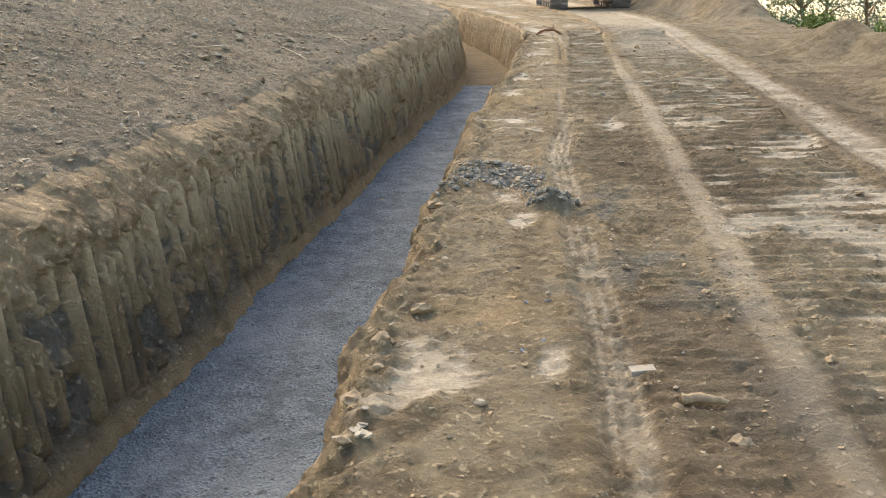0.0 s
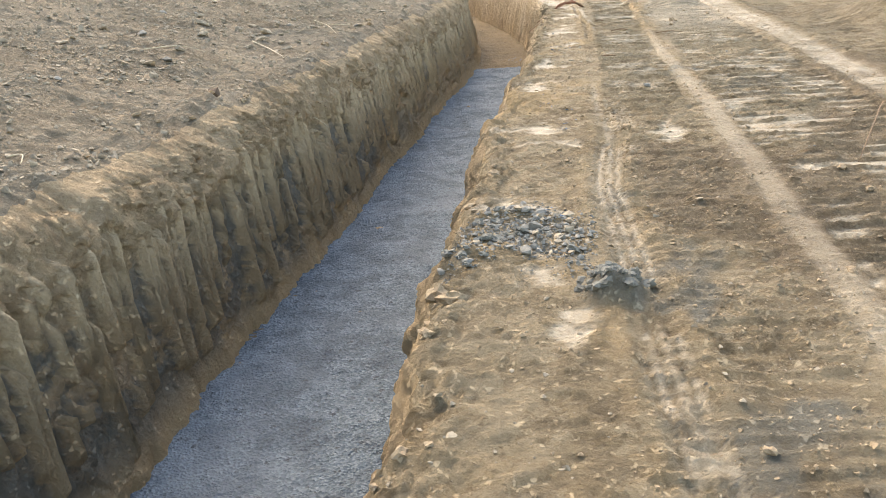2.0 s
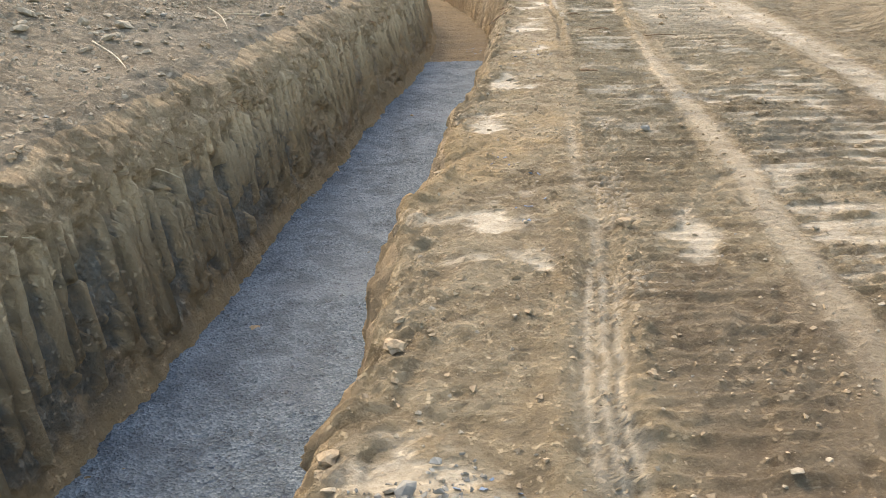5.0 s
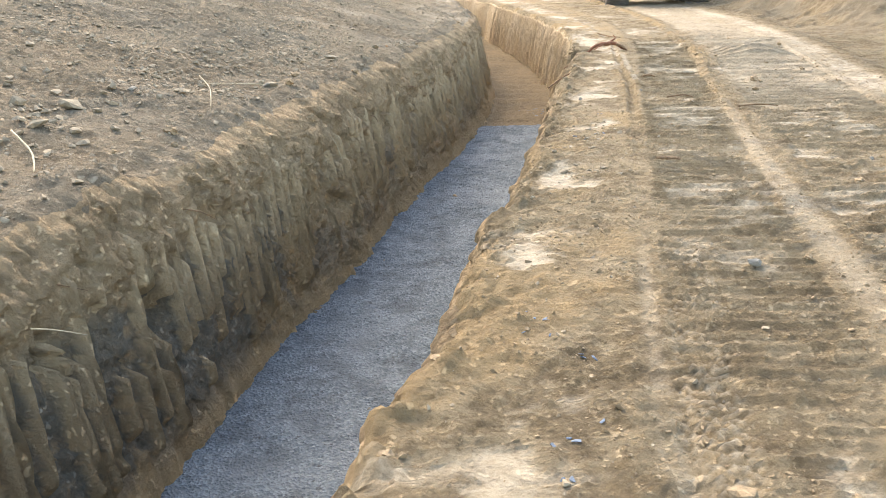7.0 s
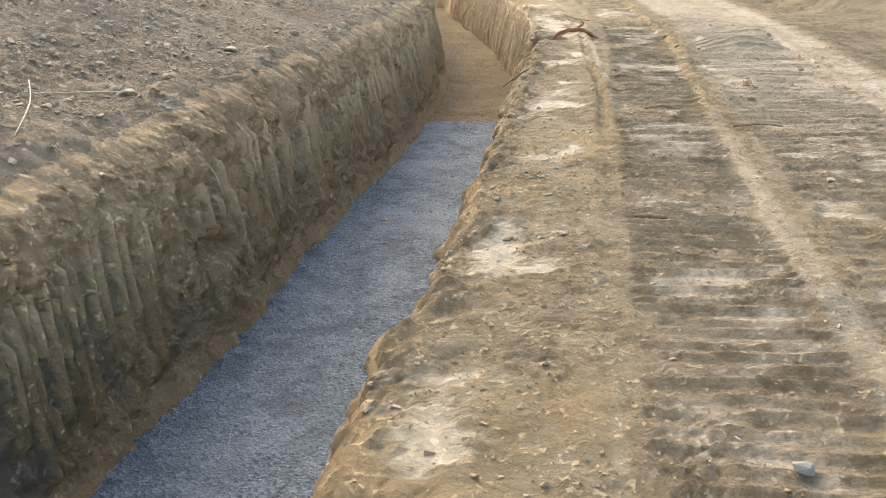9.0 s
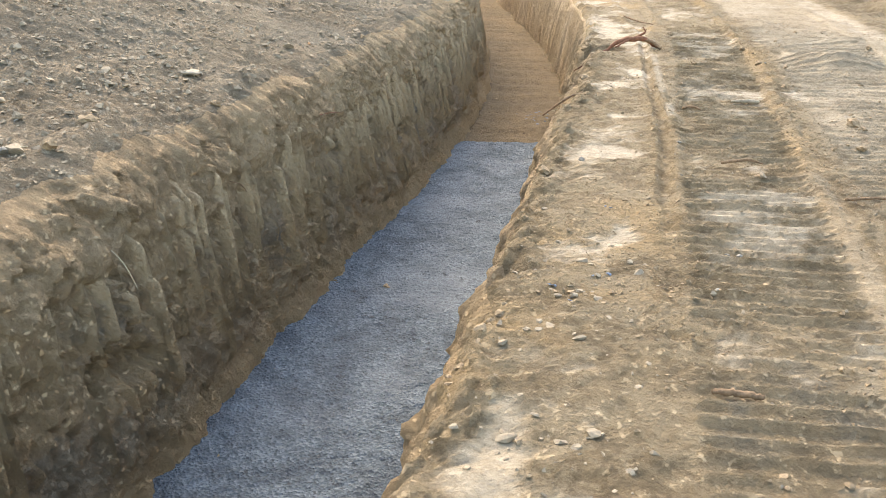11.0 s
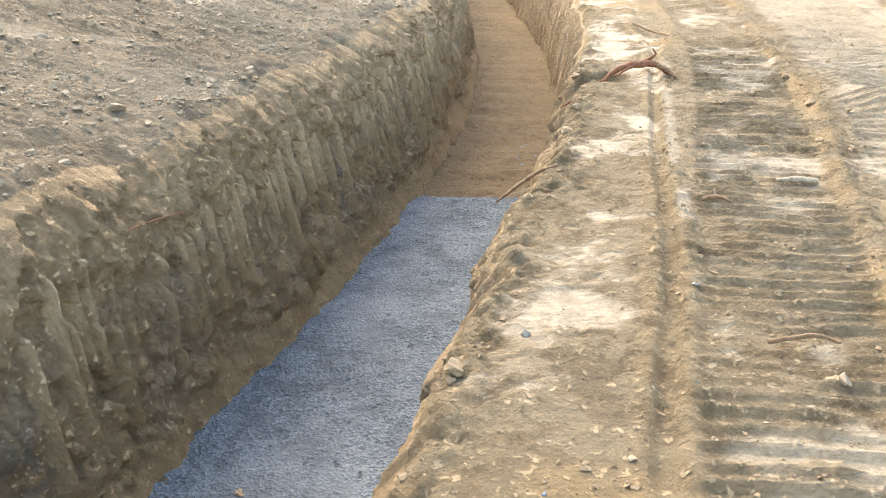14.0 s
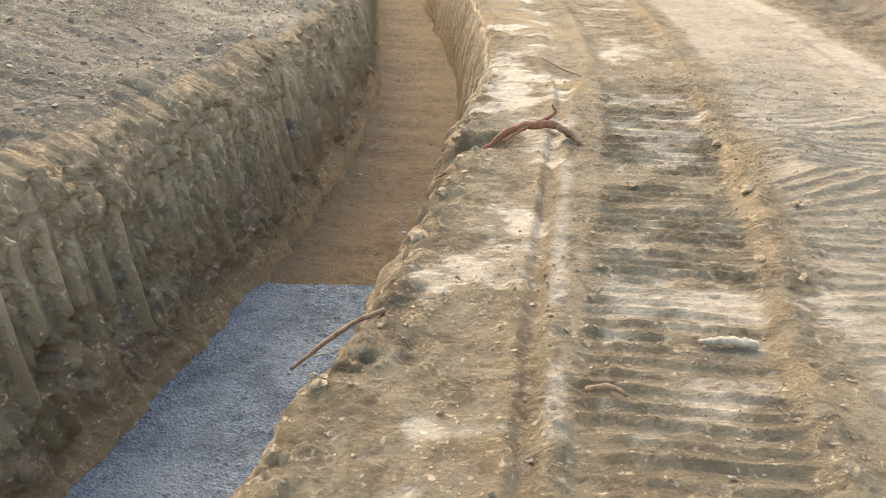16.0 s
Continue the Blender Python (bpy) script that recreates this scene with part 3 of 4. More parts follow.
    # a few fallen-in hollows
    for hy, hh, r in ((11.72, -0.36, 0.13), (10.8, -0.22, 0.06), (14.7, -0.50, 0.10), (14.95, -0.55, 0.10), (19.6, -0.60, 0.10), (19.9, -0.52, 0.10), (20.7, -0.55, 0.10), (17.3, -0.55, 0.08)):
        s = s - 0.15 * np.exp(-((y - hy + 0.24 * (fbm(y, h, 0.15, 132, 4, 0.65) - 0.5)) / r) ** 4 - ((h - hh + 0.24 * (fbm(y, h, 0.15, 137, 4, 0.65) - 0.5)) / r) ** 4)
    h = h + step(0.03, 0.1, v) * (1 - step(0.2, 0.4, v)) * 0.12 * (fbm(y + 0.4 * v, v * 1.6, 0.16, 129, 5, 0.7) - 0.5)
    band = step(0.30, 0.44, v) * (1 - step(0.76, 0.92, v))
    early = 1 - step(12.0, 16.0, y)
    spots = fbm(y * 0.8, h * 1.1, 0.5, 130, 6, 0.68)
    rock = sum(np.exp(-((y - ry) / ra) ** 2 - ((h - rh) / rb) ** 2) for ry, rh, ra, rb in ((20.6, -0.55, 0.4, 0.22), (19.8, -0.62, 0.35, 0.2), (16.9, -0.6, 0.5, 0.2), (14.8, -0.45, 0.3, 0.22), (23.5, -0.4, 0.5, 0.2)))
    # light and shade of the relief put into colour: ribs paler, recesses darker
    grey = band * (1 - 0.8 * rib) * np.maximum(step(0.46 - 0.12 * early, 0.53 - 0.11 * early, spots) * (0.22 + 0.68 * early), 0.95 * np.clip(rock, 0, 1) * step(0.42, 0.52, spots))
    fresh = step(0.30, 0.5, v) * step(0.40, 0.58, fbm(y, h, 0.4, 131, 5, 0.65)) * (0.4 + 0.3 * late) + 0.85 * rib * step(0.20, 0.40, v) + 0.95 * step(0.76, 0.88, v + 0.10 * (fbm(y, h, 0.4, 144, 3) - 0.5))
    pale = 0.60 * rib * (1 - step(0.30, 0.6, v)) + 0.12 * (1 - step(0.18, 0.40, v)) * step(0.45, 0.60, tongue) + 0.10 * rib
    umber = (0.05 + 0.20 * early) * band * (1 - rib) * step(0.42, 0.60, fbm(y, h, 0.35, 133, 5, 0.68))
    ob = sheet("trench_wall_left", place(s, y), y, grade(y) + h, wall_soil, {"pale": pale, "grey": grey, "fresh": np.clip(fresh, 0, 1) * (1 - grey), "umber": np.clip(umber, 0, 1)})
    return tagged(ob, "cut clay trench face scored by bucket teeth", "trench wall", kind="structure")


def build_right_wall():
    y, v = np.meshgrid(ALONG, spread((0, 1, 1 / 48.0))[::-1], indexing="ij")
    lip = lip_right(y)
    h = ground_height(lip, y) * (1 - v) - 1.30 * v ** 1.1
    s = lip - 0.24 * v ** 0.6 * (0.5 + 1.0 * fbm(0 * y, y, 0.6, 140, 4)) - 0.04 * v
    far = step(22, 25, y)
    f = (y / 0.15 + 2.5 * fbm(0 * y, y, 0.8, 141, 3)) % 1.0
    s = s + step(0.0, 0.12, v) * ((0.15 - 0.08 * far) * (fbm(y, h, 0.28, 142, 5, 0.72) - 0.5) + 0.035 * (1 - far) * step(0.50, 0.54, fbm(y, h * 1.4, 0.3, 145, 4, 0.65)) + 0.09 * far * np.abs(2 * f - 1) ** 3)
    fresh = 0.55 * step(0.4, 0.6, fbm(y, h, 0.6, 144, 4)) * (1 - step(0.8, 1, v))
    # far flutes: white highlights on the crests put into the pale mask
    ob = sheet("trench_wall_right", place(s, y), y, grade(y) + h, wall_soil, {"pale": far * (0.2 * (1 - v) + 0.5 * np.abs(2 * f - 1) ** 3), "grey": 0 * s, "fresh": fresh, "umber": 0.3 * (1 - far) * step(0.2, 0.6, v)})
    return tagged(ob, "crumbling ochre clay side of the trench", "trench wall", kind="structure")


def build_floor():
    y, s = np.meshgrid(ALONG[::2], spread((-3.0, -0.75, 0.03)), indexing="ij")
    h = -1.235 + 0.05 * (fbm(s, y, 0.8, 150, 4) - 0.5) + 0.012 * lumps(s, y, 0.12, 151) + 0.06 * step(-2.25, -2.7, s) + 0.012 * np.sin(y * 9 + 3 * fbm(s, y, 0.6, 152, 2))
    ob = sheet("trench_floor", place(s, y), y, grade(y) + h, floor_soil, {"pale": 0 * s, "grey": 0 * s, "fresh": 0.5 * fbm(s, y, 1.5, 154, 3), "umber": 0.9 * fbm(s, y, 0.9, 155, 5)})
    return tagged(ob, "bare damp brown clay trench floor", "trench floor", kind="structure")


def build_gravel():
    y, s = np.meshgrid(np.append(ALONG[(ALONG > -40) & (ALONG < 22.0)], [22.02, 22.04]), spread((-2.75, -0.85, 0.02)), indexing="ij")
    end = 22.0 + 0.10 * (fbm(s, 0 * s, 0.35, 160, 3) - 0.5)
    yy = np.minimum(y, end + 0.02)
    h = -1.165 + 0.03 * (fbm(s, y, 0.9, 161, 4) - 0.5) + 0.018 * (fbm(s, y, 0.18, 162, 4, 0.65) - 0.5) + 0.010 * lumps(s, y, 0.07, 163) + 0.010 * step(0.6, 0.7, fbm(s, y, 0.06, 164, 2))
    h = h - 0.10 * step(-0.04, 0.02, y - end)
    ob = sheet("gravel_bed", place(s, yy), yy, grade(yy) + h, gravel)
    return tagged(ob, "blue-grey crushed stone bed spread along the trench floor", "gravel bed", kind="structure")


build_ground()
build_hill()
build_left_wall()
build_right_wall()
build_floor()
build_gravel()
# ---- things: helpers ----
def rock_bm(seed, flat=0.7, points=16, rounding=0.0):
    """An angular stone about 1 across, sitting on its underside."""
    r = random.Random(seed)
    bm = bmesh.new()
    for _ in range(points):
        d = Vector((r.gauss(0, 1), r.gauss(0, 1), r.gauss(0, 1))).normalized() * r.uniform(0.40 + rounding * 0.08, 0.5)
        bm.verts.new((d.x, d.y * r.uniform(0.8, 1.0), d.z * flat))
    hull = bmesh.ops.convex_hull(bm, input=bm.verts)
    bmesh.ops.delete(bm, geom=[v for v in bm.verts if not v.link_faces], context="VERTS")
    if rounding:
        bmesh.ops.subdivide_edges(bm, edges=bm.edges, cuts=1, use_grid_fill=True, smooth=0.3 * rounding)
    bmesh.ops.recalc_face_normals(bm, faces=bm.faces)
    return bm


def clod_bm(seed, flat=0.7):
    """A crumbly lump of earth about 1 across."""
    bm = bmesh.new()
    bmesh.ops.create_icosphere(bm, subdivisions=2, radius=0.5)
    for v in bm.verts:
        k = 1 + 0.7 * noise.noise(v.co * 3.2 + Vector((seed * 3.7, 0, 0))) + 0.5 * noise.noise(v.co * 7 + Vector((0, seed * 2.1, 0)))
        v.co = Vector((v.co.x * k, v.co.y * k, v.co.z * k * flat))
    return bm


def mesh_of(name, bm, material, smooth=False):
    mesh = bpy.data.meshes.new(name)
    bm.to_mesh(mesh)
    bm.free()
    mesh.materials.append(material)
    return finish(mesh, smooth)


def top(s, y):
    """Height of the land at s, y."""
    s, y = np.asarray(s, float), np.asarray(y, float)
    return grade(y) + np.where(s > -1.9, ground_height(s, y), hill_height(s, y))


def at(s, y, up=0.0):
    """A place on the land."""
    return Vector((float(place(np.float64(s), np.float64(y))), float(y), float(top(s, y)) + up))


def ground_at(x, y, up=0.0):
    return at(x - 0.135 * y + (float(road_bend(y)) if x > 0.135 * y else 0.0), y, up)


def tube(name, points, radii, material, sides=7, wobble=0.0, seed=0, parent=None, label=""):
    """A tapered, slightly knotted rod along a smooth line through the points."""
    r = random.Random(seed)
    pts, rad = [], []
    for i in range(len(points) - 1):
        p0, p1, p2, p3 = (Vector(points[max(0, min(len(points) - 1, i + k))]) for k in (-1, 0, 1, 2))
        for j in range(6):
            t = j / 6
            pts.append(0.5 * ((2 * p1) + (p2 - p0) * t + (2 * p0 - 5 * p1 + 4 * p2 - p3) * t * t + (3 * p1 - p0 - 3 * p2 + p3) * t ** 3))
            rad.append(radii[i] + (radii[i + 1] - radii[i]) * t)
    pts.append(Vector(points[-1]))
    rad.append(radii[-1])
    bm = bmesh.new()
    rings = []
    for i, (p, q) in enumerate(zip(pts, rad)):
        d = (pts[min(i + 1, len(pts) - 1)] - pts[max(i - 1, 0)]).normalized()
        a = d.cross(Vector((0, 0, 1)) if abs(d.z) < 0.9 else Vector((1, 0, 0))).normalized()
        b = d.cross(a)
        off = Vector((r.uniform(-1, 1), r.uniform(-1, 1), r.uniform(-1, 1))) * wobble
        rings.append([bm.verts.new(p + off + (a * math.cos(u) + b * math.sin(u)) * q * r.uniform(0.85, 1.15)) for u in (2 * math.pi * k / sides for k in range(sides))])
    for r0, r1 in zip(rings, rings[1:]):
        for k in range(sides):
            bm.faces.new((r0[k], r0[(k + 1) % sides], r1[(k + 1) % sides], r1[k]))
    bm.faces.new(rings[0][::-1])
    bm.faces.new(rings[-1])
    bmesh.ops.recalc_face_normals(bm, faces=bm.faces)
    return part(name, bm, material, parent, label, smooth=True)


def box_bm(x0, y0, z0, x1, y1, z1, bevel=0.0):
    bm = bmesh.new()
    bmesh.ops.create_cube(bm, size=1)
    for v in bm.verts:
        v.co = Vector(((x0 + x1) / 2 + v.co.x * (x1 - x0), (y0 + y1) / 2 + v.co.y * (y1 - y0), (z0 + z1) / 2 + v.co.z * (z1 - z0)))
    if bevel:
        bmesh.ops.bevel(bm, geom=list(bm.edges), offset=bevel, segments=2, affect="EDGES", profile=0.6)
    return bm


def cylinder_bm(centre, axis, radius, length, sides=24, radius2=None):
    bm = bmesh.new()
    bmesh.ops.create_cone(bm, cap_ends=True, segments=sides, radius1=radius, radius2=radius if radius2 is None else radius2, depth=length)
    turn = Vector((0, 0, 1)).rotation_difference(Vector(axis)).to_matrix().to_4x4()
    bmesh.ops.transform(bm, matrix=Matrix.Translation(centre) @ turn, verts=bm.verts)
    return bm


# ---- loose stones, each one a thing ----
STONES = [(mesh_of("stone", rock_bm(k, 0.55 + 0.06 * (k % 5), 15 + k, 0.0), m), m) for k, m in
          enumerate((stone_tan, stone_grey, stone_tan, stone_tan, stone_grey, stone_tan, stone_tan, stone_grey))]
CLODS = [mesh_of("clod", clod_bm(k), clod_earth) for k in range(5)]
GREY_CLODS = [mesh_of("clod", clod_bm(k + 9), clod_grey) for k in range(4)]


def lay(name, mesh, spot, size, rnd, label, category, group, tilt=25):
    ob = new(name, mesh)
    ob.matrix_world = Matrix.LocRotScale(spot + Vector((0, 0, size * 0.16)), Euler((radians(rnd.uniform(-tilt, tilt)), radians(rnd.uniform(-tilt, tilt)), rnd.uniform(0, 6.3))),
                                         Vector((size * rnd.uniform(0.85, 1.35), size * rnd.uniform(0.8, 1.1), size * rnd.uniform(0.7, 1.0))))
    return tagged(ob, label, category, group)


def scatter_stones():
    r = random.Random(4)
    # on the slope, thicker in two gravelly spreads
    spreads = ((-4.1, 13.4, 0.6, 1.4, 105, 0.066), (-4.0, 11.0, 0.6, 1.0, 35, 0.05), (-3.45, 16.6, 0.28, 1.5, 40, 0.04), (-4.6, 9.5, 1.0, 2.6, 25, 0.05), (-3.5, 8.0, 0.3, 2.6, 15, 0.045), (-4.2, 19.0, 0.7, 2.2, 20, 0.05))
    for s, y, a, b, count, size in spreads:
        for _ in range(count):
            ps, py = r.gauss(s, a), r.gauss(y, b)
            if ps < float(lip_left(np.float64(py))) - 0.03 and 2 < py < 26:
                k = r.choice((0, 2, 3, 5, 6, 0, 2, 3, 5, 1))
                lay("stone", STONES[k][0], at(ps, py), size * r.lognormvariate(0, 0.42), r, "angular dusty tan or grey stone lying on the earth slope", "stone", "stones on the slope")
    # rubble tongue on the shoulder
    for _ in range(300):
        ps, py = r.uniform(-0.88, -0.12), r.uniform(6.15, 7.35)
        if float(stone_patch(np.float64(ps), np.float64(py))) > r.uniform(0.1, 0.8):
            grey = (ps < -0.62 and py < 6.95 and r.random() < 0.85) or r.random() < 0.42
            if grey and r.random() < (0.75 if ps < -0.62 else 0.3):
                lay("clod", r.choice(GREY_CLODS), at(ps, py), 0.034 * r.lognormvariate(0, 0.45), r, "crumbly grey clay clod in the rubble beside the trench", "clod", "rubble beside the trench")
            else:
                k = r.choice((1, 4, 7) if grey else (0, 2, 3, 4, 7))
                lay("rubble_stone", STONES[k][0], at(ps, py), 0.034 * r.lognormvariate(0, 0.5), r, "angular stone in the rubble beside the trench", "stone", "rubble beside the trench")
    # heap of grey clods by the wheel rut
    for _ in range(46):
        lay("clod", r.choice(GREY_CLODS), at(r.gauss(-0.06, 0.065), r.gauss(5.95, 0.06)), 0.042 * r.lognormvariate(0, 0.3), r, "crumbly dark grey clay clod heaped by the rut", "clod", "clods by the rut")
    # along the shoulder and the track
    for _ in range(190):
        ps, py = r.uniform(-0.82, -0.15), r.choice((r.gauss(14.2, 0.7), r.gauss(14.4, 0.9), r.uniform(2.2, 22)))
        k = r.choice((0, 2, 3, 5, 6))
        lay("pebble", STONES[k][0], at(ps, py, -0.006), 0.026 * r.lognormvariate(0, 0.45), r, "small rounded pebble pressed into the clay shoulder", "pebble", "stones on the shoulder")
    for _ in range(120):
        ps, py = r.uniform(0.0, 2.3), r.uniform(2.2, 24)
        if r.random() < 0.6:
            lay("clod", r.choice(CLODS), at(ps, py), 0.042 * r.lognormvariate(0, 0.4), r, "dry ochre clay clod on the rutted track", "clod", "clods on the track")
        else:
            k = r.randrange(len(STONES))
            lay("stone", STONES[k][0], at(ps, py), 0.03 * r.lognormvariate(0, 0.4), r, "small dusty stone on the rutted track", "stone", "stones on the track")
    # crumbled lumps along the broken lip
    for _ in range(130):
        py = r.uniform(2.3, 23)
        ps = float(lip_right(np.float64(py))) + abs(r.gauss(0.0, 0.07)) + 0.01
        lay("clod", r.choice(CLODS), at(ps, py, -0.008), 0.036 * r.lognormvariate(0, 0.45), r, "crumbling ochre clod on the lip of the trench", "clod", "clods on the lip")
    # lumps along the brow of the slope
    for _ in range(40):
        py = r.uniform(2.5, 24)
        ps = float(lip_left(np.float64(py))) - abs(r.gauss(0.0, 0.14)) - 0.01
        lay("clod", r.choice(CLODS), at(ps, py), 0.05 * r.lognormvariate(0, 0.45), r, "crumbling earth clod on the brow of the cut", "clod", "clods on the brow")


def single_stones():
    r = random.Random(8)
    for mesh, x, y, size, label in ((STONES[2][0], -2.52, 10.85, 0.11, "rounded pale stone on the earth slope"), (STONES[5][0], -0.80, 18.63, 0.11, "large pale flat stone on the earth slope"),
                                    (STONES[1][0], 2.334, 17.44, 0.05, "rounded grey pebble beside the wheel rut"), (STONES[4][0], 1.62, 16.93, 0.055, "blue-grey pebble on the clay shoulder")):
        lay("stone", mesh, ground_at(x, y), size, r, label, "stone", "")
    ob = lay("clod", mesh_of("clod", rock_bm(31, 0.6, 22), clod_dark), ground_at(-1.84, 9.38, 0.02), 0.17, r, "dark brown clod on the brow of the trench", "clod", "")
    ob = lay("brick_piece", mesh_of("brick_piece", rock_bm(77, 0.6, 14), orange_brick), ground_at(-0.69, 18.95), 0.06, r, "broken orange brick piece on the slope", "brick piece", "")
    slab = mesh_of("clay_cake", clod_bm(40, 0.22), white_tile, True)
    lay("clay_cake", slab, ground_at(-1.09, 17.05), 0.14, r, "flat pale splash of dried clay on the slope", "clay cake", "", tilt=4)
    # pebbles on the gravel bed
    for s, y, size, m in ((-2.11, 17.39, 0.045, CLODS[0]), (-1.58, 6.29, 0.04, mesh_of("brick_piece", rock_bm(78, 0.7, 14), orange_brick)), (-1.45, 9.3, 0.03, CLODS[1]), (-1.9, 8.7, 0.035, GREY_CLODS[0]), (-2.2, 10.78, 0.06, CLODS[2]), (-1.7, 12.2, 0.03, GREY_CLODS[1])):
        spot = Vector((s + 0.135 * y, y, float(grade(y)) - 1.165))
        lay("pebble", m, spot, size, r, "small lump of clay fallen on the gravel bed", "pebble", "lumps on the gravel bed")


scatter_stones()
single_stones()


# ---- fragments: tile, brick, blue chips ----
def fragments():
    r = random.Random(12)
    body = box_bm(-0.05, -0.028, 0, 0.05, 0.028, 0.03, 0.004)
    ob = part("tile_fragment", body, white_tile, smooth=False)
    ob.matrix_world = Matrix.Translation(at(0.35, 3.38, -0.006)) @ pose(0, 0, 0, 4, -3, 4)
    tagged(ob, "grey-white block fragment lying on the muddy track", "fragment")
    for k in range(9):
        bm = bmesh.new()
        n = r.choice((4, 5, 5))
        ring = [Vector((math.cos(2 * math.pi * i / n + r.uniform(-0.3, 0.3)), math.sin(2 * math.pi * i / n + r.uniform(-0.3, 0.3)), 0)) * r.uniform(0.6, 1) for i in range(n)]
        f = bm.faces.new([bm.verts.new(v) for v in ring])
        up = bmesh.ops.extrude_face_region(bm, geom=[f])
        bmesh.ops.translate(bm, verts=[g for g in up["geom"] if isinstance(g, bmesh.types.BMVert)], vec=(0, 0, 0.3))
        bmesh.ops.recalc_face_normals(bm, faces=bm.faces)
        size = r.uniform(0.015, 0.045)
        bmesh.ops.scale(bm, vec=(size, size, size * 0.8), verts=bm.verts)
        ob = part("tile_shard", bm, white_tile)
        ob.matrix_world = Matrix.Translation(at(r.uniform(-0.72, -0.58), r.uniform(2.76, 2.96), 0.006)) @ pose(0, 0, 0, r.uniform(-22, 22), r.uniform(-22, 22), r.uniform(0, 360))
        tagged(ob, "broken pale tile shard by the trench lip", "tile shard", "tile shards")
    chips = [mesh_of("blue_chip", rock_bm(50 + k, 0.3, 10), blue_chip) for k in range(4)]
    spots = [(-0.20, 3.33), (-0.13, 3.54), (-0.05, 3.64), (-0.07, 4.12), (-0.58, 10.77), (-0.52, 10.66), (-0.30, 9.85), (-0.38, 9.74), (-0.36, 9.55), (-0.33, 10.39), (-0.44, 15.87), (-0.50, 14.59), (-0.60, 14.75), (-0.43, 14.88), (-0.42, 7.25), (-0.25, 7.2), (-0.34, 7.0)]
    for s, y in spots:
        for _ in range(r.choice((1, 2, 3))):
            lay("blue_chip", r.choice(chips), at(s + r.gauss(0, 0.03), y + r.gauss(0, 0.04)), r.uniform(0.018, 0.042), r, "small slate-blue stone chip trodden into the clay", "stone chip", "blue stone chips")
    # a spill of blue stone on the bare trench floor
    for _ in range(60):
        s, y = r.gauss(-1.6, 0.11), r.gauss(23.75, 0.15)
        spot = Vector((float(place(np.float64(s), np.float64(y))), y, float(grade(y)) - 1.235))
        lay("blue_chip", r.choice(chips), spot, r.uniform(0.03, 0.07), r, "blue stone chip spilled on the bare trench floor", "stone chip", "blue chips on the floor")


fragments()


# ---- roots, sticks, straws ----
def roots_and_sticks():
    root = tagged(new("tree_root"), "torn reddish tree root lying over the trench lip", "root")
    root.location = at(-0.37, 21.9)
    c = root.location
    ROOT = ((2.75, 21.9, 1.35), (2.61, 21.9, 1.44), (2.43, 21.87, 1.45), (2.29, 21.8, 1.42), (2.16, 21.75, 1.33), (2.05, 21.7, 1.26), (1.94, 21.7, 1.18), (1.86, 21.7, 1.13), (1.78, 21.7, 1.08))
    def rel(pts):
        return [Vector(p) - c for p in pts]
    tube("main_root", rel(ROOT), [0.020, 0.026, 0.030, 0.027, 0.018, 0.013, 0.010, 0.008, 0.004], red_bark, 8, 0.006, 1, root)
    a, b = Vector(ROOT[1]), Vector(ROOT[2])
    tube("side_root", rel([b, a + Vector((-0.02, 0.03, 0.08)), a + Vector((-0.04, 0.05, 0.14))]), [0.018, 0.012, 0.006], red_bark, 6, 0.004, 2, root)
    tube("side_root", rel([b, b + Vector((-0.08, -0.08, -0.03)), b + Vector((-0.19, -0.16, -0.09))]), [0.016, 0.013, 0.008], red_bark, 6, 0.004, 3, root)
    tube("side_root", rel([a, a + Vector((0.09, -0.06, -0.03)), a + Vector((0.15, -0.12, -0.08))]), [0.024, 0.02, 0.015], bark, 6, 0.006, 4, root)

    def stick(points, radius, material, label, seed, category="stick", group="", name="stick"):
        ob = tube(name, points, [radius] + [radius * 0.9] * (len(points) - 2) + [radius * 0.5], material, 6, radius * 0.15, seed)
        return tagged(ob, label, category, group)

    stick([(1.74, 19.14, 1.14), (1.62, 19.05, 1.11), (1.50, 18.97, 1.04), (1.39, 18.90, 0.96)], 0.012, bark, "bare brown stick jutting from the lip over the gravel", 5)
    stick([(1.72, 19.02, 1.09), (1.60, 18.97, 1.04), (1.47, 18.98, 0.99)], 0.004, straw, "thin pale twig jutting from the trench lip", 6, "twig")
    stick([at(0.90, 16.17, 0.03), at(1.1, 16.18, 0.045), at(1.29, 16.19, 0.03)], 0.009, bark, "dark brown stick lying across the track", 7)
    stick([at(0.25, 16.95, 0.03), at(0.42, 16.99, 0.05), at(0.52, 16.98, 0.03)], 0.010, bark, "weathered stick half pressed into the crawler print", 8)
    stick([at(2.30, 9.6, 0.02), at(2.1, 9.2, 0.16), at(1.75, 8.3, 0.20), at(1.55, 7.9, 0.03)], 0.006, bark, "thin curved dead twig arching over the track", 9, "twig")
    stick([at(0.02, 18.55, 0.03), at(0.10, 18.56, 0.045), at(0.17, 18.54, 0.02)], 0.012, bark, "short rotten stick in the crawler print", 10)
    stick([at(0.47, 3.08, 0.02), at(0.55, 3.07, 0.04), at(0.63, 3.05, 0.02)], 0.02, clod_earth, "mud-caked stick lying on the track", 11)
    stick([at(-0.48, 24.9, 0.03), at(-0.30, 24.5, 0.05), at(-0.15, 24.1, 0.02)], 0.012, bark, "thin branch lying by the far wheel rut", 12)
